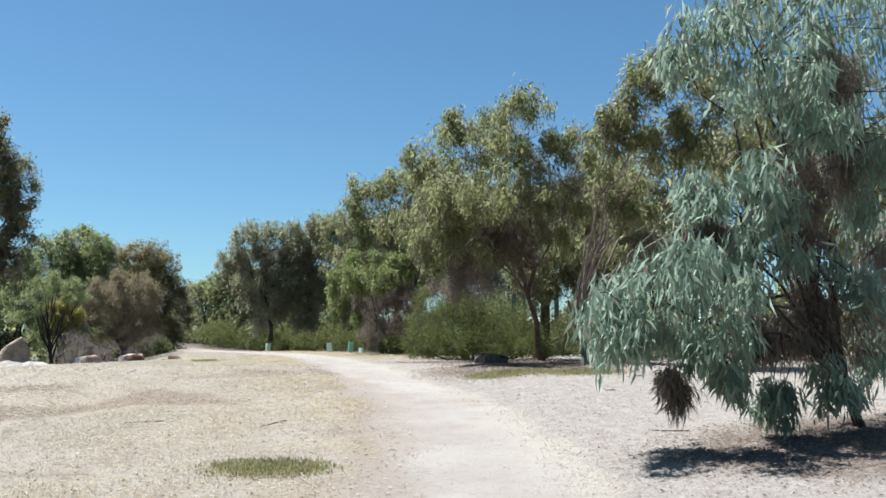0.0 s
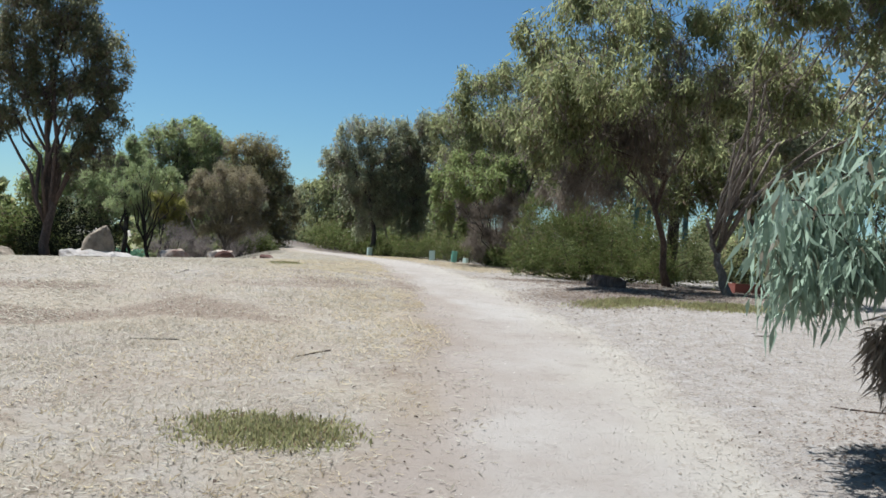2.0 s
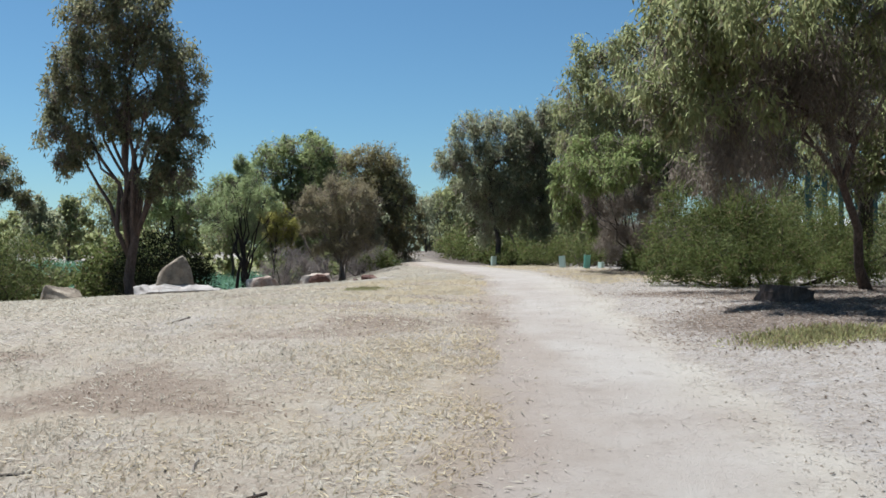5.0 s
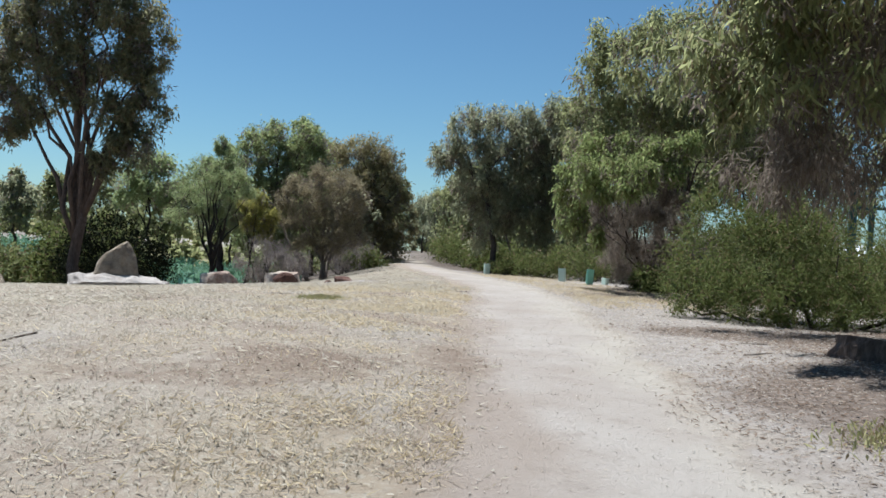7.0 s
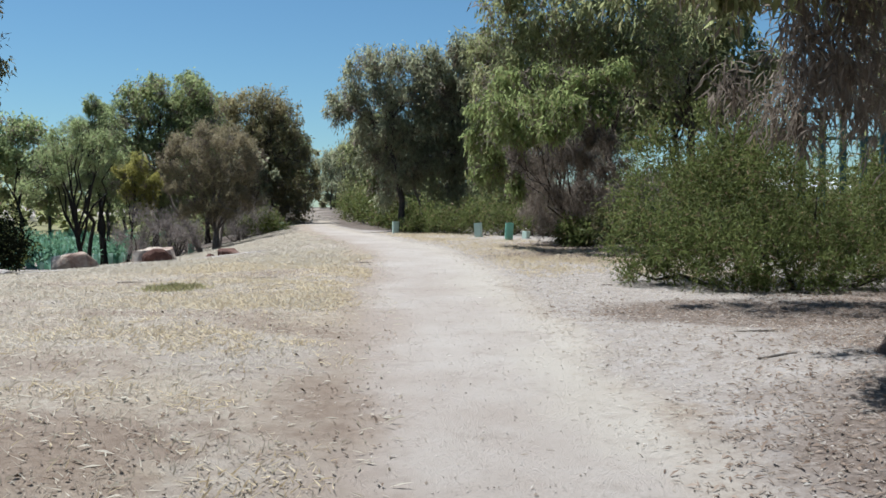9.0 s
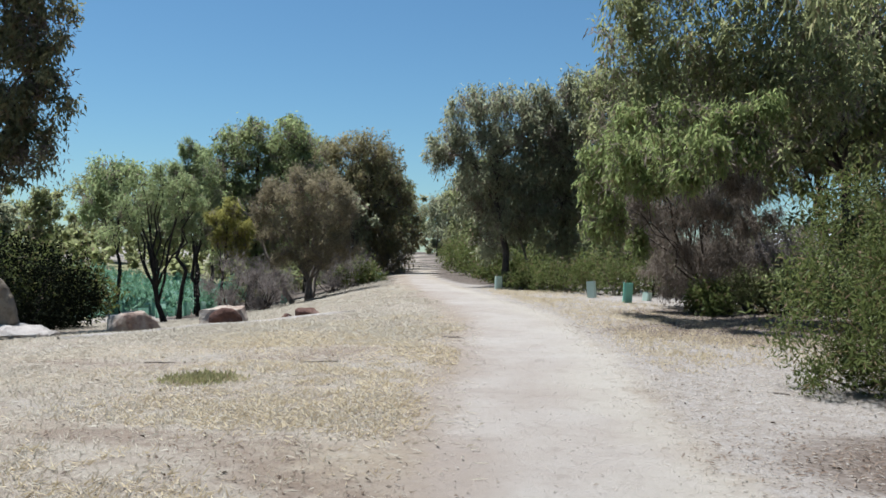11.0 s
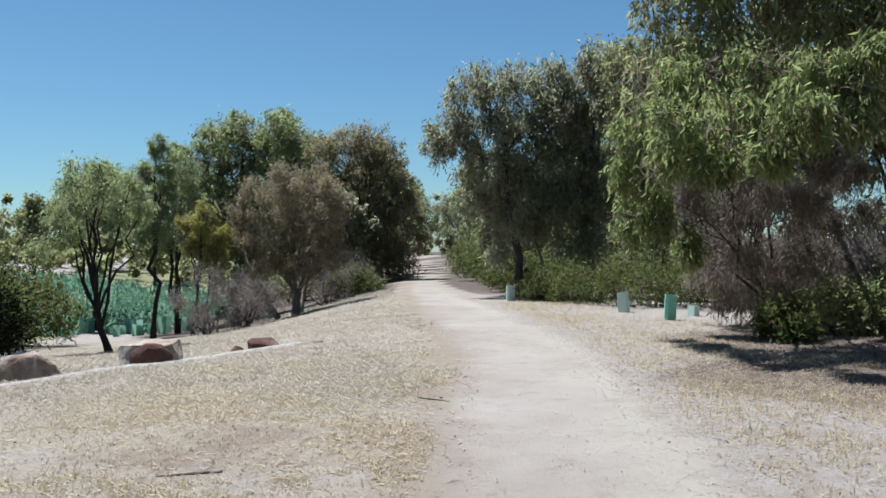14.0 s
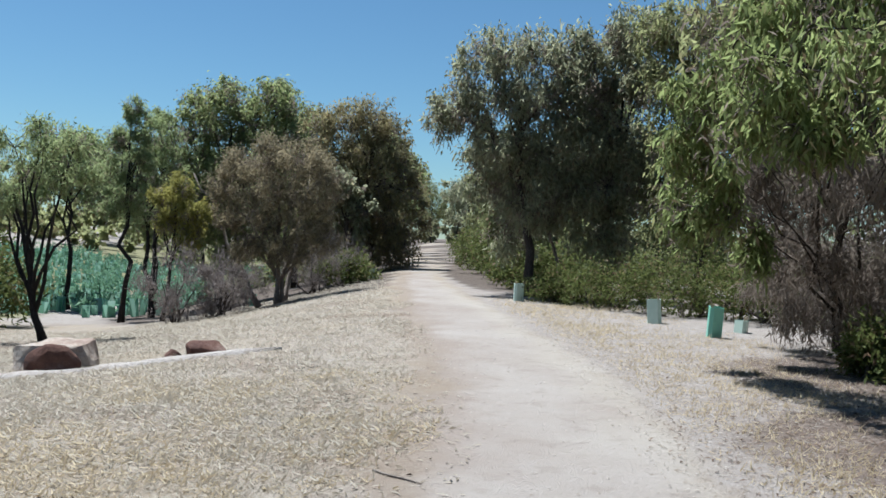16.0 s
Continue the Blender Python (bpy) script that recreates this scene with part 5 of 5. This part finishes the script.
def stump(x, y, r, h):
    rng = np.random.default_rng(4)
    pts = [(0, 0, -0.1), (0, 0, 0.02), (0.01, 0, h * 0.5), (0.02, 0.01, h)]
    v, f = tube(pts, [r * 1.15, r * 1.06, r, r * 0.97], 18, 0.16, rng)
    root = thing("tree_stump", "cut dark tree stump beside the track", "stump", at=Matrix.Translation((x, y, gz(x, y))))
    part("bark", mesh_of("bark", v, f, BARK_BROWN), root)
    v, f = tube([(0.02, 0.01, h + 0.002), (0.02, 0.01, h + 0.014)], [r * 0.88, r * 0.86], 18, 0.06, rng)
    part("cut_face", mesh_of("cut_face", v, f, BARK_PALE), root, "pale sawn top")


stump(1.1, 20.8, 0.34, 0.17)


def red_block():
    root = thing("planter_box", "low terracotta-red box half hidden behind a gum", "box", at=pose(4.3, 24.2, gz(4.3, 24.2), 0, 0, 12))
    for x0, y0, x1, y1 in ((-0.35, -0.2, 0.35, -0.16), (-0.35, 0.16, 0.35, 0.2), (-0.35, -0.156, -0.31, 0.156), (0.31, -0.156, 0.35, 0.156)):
        part("side_panel", mesh_of("side_panel", *box(x0, y0, -0.05, x1, y1, 0.2), TERRACOTTA), root)


def stake_post(x, y):
    v, f = tube([(0, 0, -0.2), (0.01, 0, 0.3), (0.0, 0.01, 0.62)], [0.028, 0.026, 0.022], 7, 0.1, np.random.default_rng(2))
    ob = new("wooden_stake", mesh_of("wooden_stake", v, f, STAKE))
    ob.location = (x, y, gz(x, y))
    tagged(ob, "short weathered wooden stake in the ground", "stake")


stake_post(5.75, 12.6)

# ---- tree guards ----
def guard(x, y, h, w, tilt, turn, mat, label):
    """A folded plastic sleeve on stakes round a seedling."""
    root = thing("tree_guard", label, "tree guard", "tree guards", at=pose(x, y, gz(x, y), tilt, tilt * 0.6, turn))
    n, th = 3, 0.006
    ring = []
    for i in range(n):
        a = 2 * math.pi * i / n
        for k in (-0.25, 0.25):
            ring.append((math.cos(a + k) * w, math.sin(a + k) * w))
    m = len(ring)
    vs = [(px * s, py * s, z) for s, z in ((1, -0.03), (1, h), (1 - th / w * 2, h), (1 - th / w * 2, -0.03)) for px, py in ring]
    fs = [(r * m + j, r * m + (j + 1) % m, (r + 1) * m + (j + 1) % m, (r + 1) * m + j) for r in range(3) for j in range(m)]
    part("sleeve", mesh_of("sleeve", vs, fs, mat), root)
    for i in range(n):
        a = 2 * math.pi * i / n
        v, f = tube([(math.cos(a) * w * 0.86, math.sin(a) * w * 0.86, -0.05), (math.cos(a) * w * 0.86, math.sin(a) * w * 0.86, h + 0.06)], [0.012, 0.011], 5)
        part("stake", mesh_of("stake", v, f, STAKE), root)
    return root


for x, y, h, w, t, r, mt, lab in ((-8.5, 44.9, 0.40, 0.13, 2, 20, GUARD_PALE, "faded green plastic tree guard on stakes"), (-5.0, 41.0, 0.42, 0.14, -3, 70, GUARD_PALE, "faded green plastic tree guard, split at the front"),
                                  (-3.95, 39.3, 0.47, 0.13, 5, 10, GUARD, "green plastic tree guard leaning on its stakes"), (-3.55, 40.2, 0.2, 0.12, 3, 50, GUARD_PALE, "short pale tree guard among litter"), (-19.0, 51.0, 0.4, 0.13, 2, 0, GUARD, "green plastic tree guard below the bank"),
                                  (-16.3, 54.5, 0.35, 0.13, 3, 40, GUARD_PALE, "faded tree guard by the dry shrubs")):
    guard(x, y, h, w, t, r, mt, lab)


def planting():
    """The far bank with seedlings in hundreds of guards."""
    rng = np.random.default_rng(77)
    n = 1900
    y = 52 + 34 * rng.random(n) ** 1.3
    x = np.minimum(rng.uniform(-62, -22, n), path_x(y) - 10)
    z = land(x, y)
    h, w = rng.uniform(0.35, 0.65, n), rng.uniform(0.12, 0.2, n)
    quads = []
    a0 = rng.uniform(0, 6.28, n)
    tl = rng.normal(0, 0.08, (n, 2))
    for i in range(3):
        a, b = a0 + i * 2.094, a0 + (i + 1) * 2.094
        p = lambda q, top: np.stack([x + np.cos(q) * w + (tl[:, 0] * h if top else 0), y + np.sin(q) * w + (tl[:, 1] * h if top else 0), z + (h if top else -0.05)], 1)
        quads.append(np.stack([p(a, 0), p(b, 0), p(b, 1), p(a, 1)], 1))
    sleeves = poly_soup("planted_guards", np.concatenate(quads), SLEEVES, np.tile(rng.random(n), 3))
    tagged(new("planted_guards", sleeves), "hundreds of green tree guards on a newly planted bank", "tree guards", kind="stuff")
    c = np.stack([x, y, z + h], 1)[rng.random(n) < 0.75]
    lv, lt = leaves(rng, c, np.full((len(c), 3), 0.28), 16000, 0.3, 0.09, -0.5, np.clip(rng.normal(0.5, 0.2, len(c)), 0, 1))
    tagged(new("planted_seedlings", poly_soup("planted_seedlings", lv, SEEDLING, lt)), "leafy seedlings growing out of green guards", "seedlings", kind="stuff")


planting()


# ---- building and fence seen through the trees ----
def box(x0, y0, z0, x1, y1, z1):
    vs = [(x, y, z) for z in (z0, z1) for x, y in ((x0, y0), (x1, y0), (x1, y1), (x0, y1))]
    return vs, [(3, 2, 1, 0), (4, 5, 6, 7), (0, 1, 5, 4), (1, 2, 6, 5), (2, 3, 7, 6), (3, 0, 4, 7)]


def building():
    root = thing("low_building", "long low white building with a pale sheet roof", "building", at=Matrix.Translation((1, 70, gz(1, 70))))
    part("wall", mesh_of("wall", *box(0, 0, -0.5, 26, 9, 2.7), WHITE_WALL), root)
    v = [(-0.6, -0.8, 2.7), (26.6, -0.8, 2.7), (26.6, 4.5, 3.7), (-0.6, 4.5, 3.7), (26.6, 9.8, 2.7), (-0.6, 9.8, 2.7)]
    v += [(a, b, c + 0.12) for a, b, c in v]
    part("roof", mesh_of("roof", v, [(3, 2, 1, 0), (5, 4, 2, 3), (6, 7, 8, 9), (9, 8, 10, 11), (0, 1, 7, 6), (4, 5, 11, 10), (1, 2, 8, 7), (2, 4, 10, 8), (3, 0, 6, 9), (5, 3, 9, 11)], ROOF), root, "pale corrugated sheet roof")
    for i in range(6):
        part("window", mesh_of("window", *box(1.5 + i * 4.2, -0.03, 1.0, 3.6 + i * 4.2, 0.06, 2.1), DARK_GLASS), root)


building()
red_block()


def fence():
    """A tall steel railing on the boundary behind the bushes."""
    x0, y0, run = 2.6, 33.9, 0.4
    root = thing("steel_fence", "tall dark green steel railing behind the bushes", "fence", at=Matrix.Translation((x0, y0, gz(x0, y0))))
    n = 5
    for i in range(n):
        x, y = i * run, i * 0.05
        z = gz(x0 + x, y0 + y) - gz(x0, y0)
        big = i % 4 == 0
        w = 0.08 if big else 0.06
        part("post" if big else "upright", mesh_of("bar", *box(x - w, y - w, z - 0.1, x + w, y + w, z + (2.95 if big else 2.85)), STEEL), root)
    for h in (0.35, 2.25, 2.8):
        v, f = tube([(0, 0, h), ((n - 1) * run * 0.5, (n - 1) * 0.025, h), ((n - 1) * run, (n - 1) * 0.05, h)], [0.04] * 3, 6)
        part("rail", mesh_of("rail", v, f, STEEL), root)


fence()


# ---- small growth and litter on the ground ----
def scatter(name, label, category, mat, n, xr, yr, keep, length, width, flat, seed, leafy=False):
    """Loose blades or chips over a stretch of ground, thinned by keep(v, y)."""
    rng = np.random.default_rng(seed)
    y = yr[0] + (yr[1] - yr[0]) * rng.random(n) ** 1.4
    x = path_x(y) + rng.uniform(*xr, n)
    edge = np.minimum(y - yr[0], yr[1] - y) * 0.5
    far = (x - path_x(y) - xr[0]) if abs(xr[0]) > abs(xr[1]) else (xr[1] - x + path_x(y))
    edge = np.clip(np.minimum(edge, far * 0.6) + field(x, y, 1.1) - 0.5, 0, 1)
    ok = rng.random(n) < keep(x - path_x(y), y, x) * edge
    x, y = x[ok], y[ok]
    n = len(x)
    p = np.stack([x, y, land(x, y) + 0.004], 1)
    a = rng.uniform(0, 6.283, n)
    up = rng.random(n) * flat
    d = np.stack([np.cos(a) * np.cos(up), np.sin(a) * np.cos(up), np.sin(up)], 1)
    s = np.stack([-np.sin(a), np.cos(a), rng.normal(0, 0.25, n)], 1)
    le = (length * rng.uniform(0.5, 1.5, n))[:, None]
    wi = (width * rng.uniform(0.6, 1.4, n))[:, None]
    lift = np.array([0, 0, 1.0]) * wi * 0.6
    v = np.stack([p - s * wi * 0.5, p + s * wi * 0.5 + lift, p + d * le + lift], 1)
    if leafy:
        v = np.stack([p, p + d * le * 0.45 + s * wi * 0.5 + lift, p + d * le, p + d * le * 0.45 - s * wi * 0.5 + lift * 0.4], 1)
    return tagged(new(name, poly_soup(name, v, mat, rng.random(n))), label, category, kind="stuff")


def clump_field(x, y):
    return np.clip((field(x, y, 0.2) * 0.7 + field(y + 7, x, 1.5) * 0.5 - 0.35) * 2.6, 0, 1)


scatter("dry_grass", "short straw-coloured mown dry grass", "dry grass", STRAW, 330000, (-6.5, -0.85), (4.0, 33),
        lambda v, y, x: np.clip((-v - 1.0 + (field(x, y, 0.9) - 0.5) * 1.3) / 0.6, 0, 1) * (0.25 + 0.75 * clump_field(x, y)) * np.clip((0.66 - bare_field(x, y)) * 6, 0.25, 1) * np.clip(0.6 + (field(x + 5, y, 2.3) - 0.35) * 2.0 + (y - 18) * 0.06, 0.4, 1), 0.048, 0.0065, 0.95, 201)
scatter("dry_grass_far", "straw-coloured dry grass towards the crest", "dry grass", STRAW, 120000, (-14, -5.5), (4.0, 44),
        lambda v, y, x: 0.2 + 0.8 * clump_field(x, y), 0.075, 0.011, 0.45, 207)
scatter("dry_grass_bend", "golden dry grass towards the bend of the track", "dry grass", STRAW, 110000, (-9, -0.8), (29, 54),
        lambda v, y, x: np.clip((-v - 0.95 + (field(x, y, 0.9) - 0.5) * 0.9) / 0.5, 0, 1) * (0.3 + 0.7 * clump_field(x * 0.6, y * 0.6)), 0.075, 0.011, 0.7, 213)
scatter("grass_tuft_stalks", "upright straw stalks in uneven tufts", "dry grass", GOLD_STRAW, 210000, (-5.5, -0.9), (4.0, 34),
        lambda v, y, x: np.clip((-v - 0.85 + (field(x, y, 0.9) - 0.5) * 0.9) / 0.35, 0, 1) * np.clip(1.5 - (-v - 0.9) / 2.5 + (y - 22) * 0.1, 0.15, 1) * np.clip(clump_field(x + 3, y * 1.1) * 1.6 - 0.4, 0.05, 1) * np.clip((0.68 - bare_field(x, y)) * 7, 0.1, 1), 0.065, 0.008, 0.7, 205)
scatter("soil_clods", "dark crumbs of dry soil where the grass is worn", "soil", DUFF, 30000, (-9, -0.6), (5.0, 30),
        lambda v, y, x: np.clip((bare_field(x, y) - 0.6) * 6, 0, 1) * (0.2 + 0.8 * clump_field(y * 1.4, x)), 0.022, 0.02, 0.8, 214, True)
scatter("brown_thatch", "brown flattened thatch between the tufts", "dry grass", THATCH, 18000, (-7, -0.75), (4.0, 32),
        lambda v, y, x: np.clip((-v - 0.8) / 0.3, 0, 1) * np.clip(1.1 - clump_field(x, y), 0, 1), 0.04, 0.008, 0.25, 208)
scatter("dry_grass_verge", "thin dry grass on the verge under the guards", "dry grass", GOLD_STRAW, 50000, (0.9, 4.5), (27, 46),
        lambda v, y, x: np.clip((v - 1.0) / 0.6, 0, 1) * clump_field(x, y), 0.07, 0.008, 1.1, 202)
scatter("leaf_litter", "dry fallen gum leaves and bark scraps", "leaf litter", LITTER, 75000, (0.55, 6.5), (4.0, 40),
        lambda v, y, x: np.clip((v - 0.5) / 0.8, 0, 1) * (0.3 + 0.7 * clump_field(x * 1.3, y)) * (1 - 0.6 * duff_shade_field(x, y)), 0.045, 0.009, 0.35, 203, True)
# dark litter leaves that also deepen the painted tree shade
scatter("brown_litter", "brown leaf litter that deepens the shade under the gums", "leaf litter", DUFF, 130000, (0.5, 7.5), (7.0, 38),
        lambda v, y, x: duff_shade_field(x, y) * (0.25 + 0.75 * clump_field(x * 1.2, y * 0.9)), 0.05, 0.011, 0.45, 212, True)
scatter("fine_litter", "fine bark crumbs and leaf bits on the verge", "leaf litter", THATCH, 60000, (0.5, 6.5), (4.0, 34),
        lambda v, y, x: np.clip((v - 0.4) / 0.7, 0, 1) * (0.25 + 0.75 * clump_field(y, x * 1.2)), 0.028, 0.007, 0.3, 209)
scatter("pale_leaves", "pale curled fallen gum leaves in the grass", "leaf litter", STRAW, 11000, (-8, -0.6), (4.0, 34),
        lambda v, y, x: 0.3 + 0.7 * clump_field(x * 1.2, y), 0.075, 0.013, 0.4, 211, True)
scatter("dark_scraps", "dark bark scraps and droppings in the grass", "leaf litter", SCRAP, 3000, (-10, 5), (4.0, 36),
        lambda v, y, x: np.clip((np.abs(v) - 0.7) / 0.5, 0, 1), 0.04, 0.016, 0.5, 206, True)
scatter("track_litter", "scattered leaves and chips on the track", "leaf litter", LITTER, 8000, (-2.2, 1.6), (5.5, 40),
        lambda v, y, x: np.where(np.abs(np.abs(v) - 1.0) < 0.4, 0.9, 0.3), 0.035, 0.009, 0.3, 204, True)
scatter("track_grit", "small stones and grit on the track", "grit", GRIT, 9000, (-1.3, 1.3), (6, 30),
        lambda v, y, x: 0.35 + 0.65 * clump_field(x * 2, y * 2), 0.010, 0.009, 0.4, 210, True)


def weeds(x, y, rx, ry, n, seed, label="low patch of green weed in dry grass"):
    rng = np.random.default_rng(seed)
    a, r = rng.uniform(0, 6.283, n), np.minimum(np.abs(rng.normal(0, 0.5, n)), 0.6 + 0.5 * rng.random(n))
    px, py = x + np.cos(a) * r * rx, y + np.sin(a) * r * ry
    p = np.stack([px, py, land(px, py)], 1)
    d = rng.normal(0, 0.7, (n, 3)) + np.array([0, 0, 1.0])
    d /= np.linalg.norm(d, axis=1)[:, None]
    s = np.cross(d, rng.normal(0, 1, (n, 3)))
    s /= np.linalg.norm(s, axis=1)[:, None]
    le, wi = (0.055 * rng.uniform(0.5, 1.5, n))[:, None], (0.0065 * rng.uniform(0.6, 1.4, n))[:, None]
    v = np.stack([p, p + d * le * 0.6 + s * wi, p + d * le, p + d * le * 0.6 - s * wi], 1)
    return tagged(new("weed_patch", poly_soup("weed_patch", v, WEED, rng.random(n))), label, "weeds", "weed patches", "stuff")


weeds(-1.75, 9.45, 0.75, 0.55, 7000, 301)
weeds(1.2, 17.3, 0.9, 0.55, 6000, 302, "low patch of green weed under the gums")
weeds(2.6, 17.0, 0.9, 0.6, 6000, 303, "low patch of green weed under the gums")
weeds(-6.4, 25.0, 0.45, 0.4, 3000, 304)


def sticks():
    rng = np.random.default_rng(88)
    for i in range(26):
        y = rng.uniform(7, 34)
        x = float(path_x(y)) + (rng.uniform(1.2, 4.5) if rng.random() < 0.6 else rng.uniform(-5, -1))
        le, a = rng.uniform(0.15, 0.55), rng.uniform(0, 6.283)
        pts = [(x + math.cos(a) * le * t + rng.normal(0, 0.012), y + math.sin(a) * le * t + rng.normal(0, 0.012)) for t in (0, 0.35, 0.7, 1)]
        v, f = tube([(px, py, gz(px, py) + 0.008) for px, py in pts], [0.009, 0.008, 0.007, 0.004], 5)
        c = np.mean([tuple(q) for q in v], axis=0)
        ob = new("fallen_stick", mesh_of("fallen_stick", [Vector(q) - Vector(c) for q in v], f, BARK_PALE if i % 2 else BARK_BROWN))
        ob.location = c
        tagged(ob, "thin dry fallen stick on the ground", "stick", "fallen sticks")


sticks()
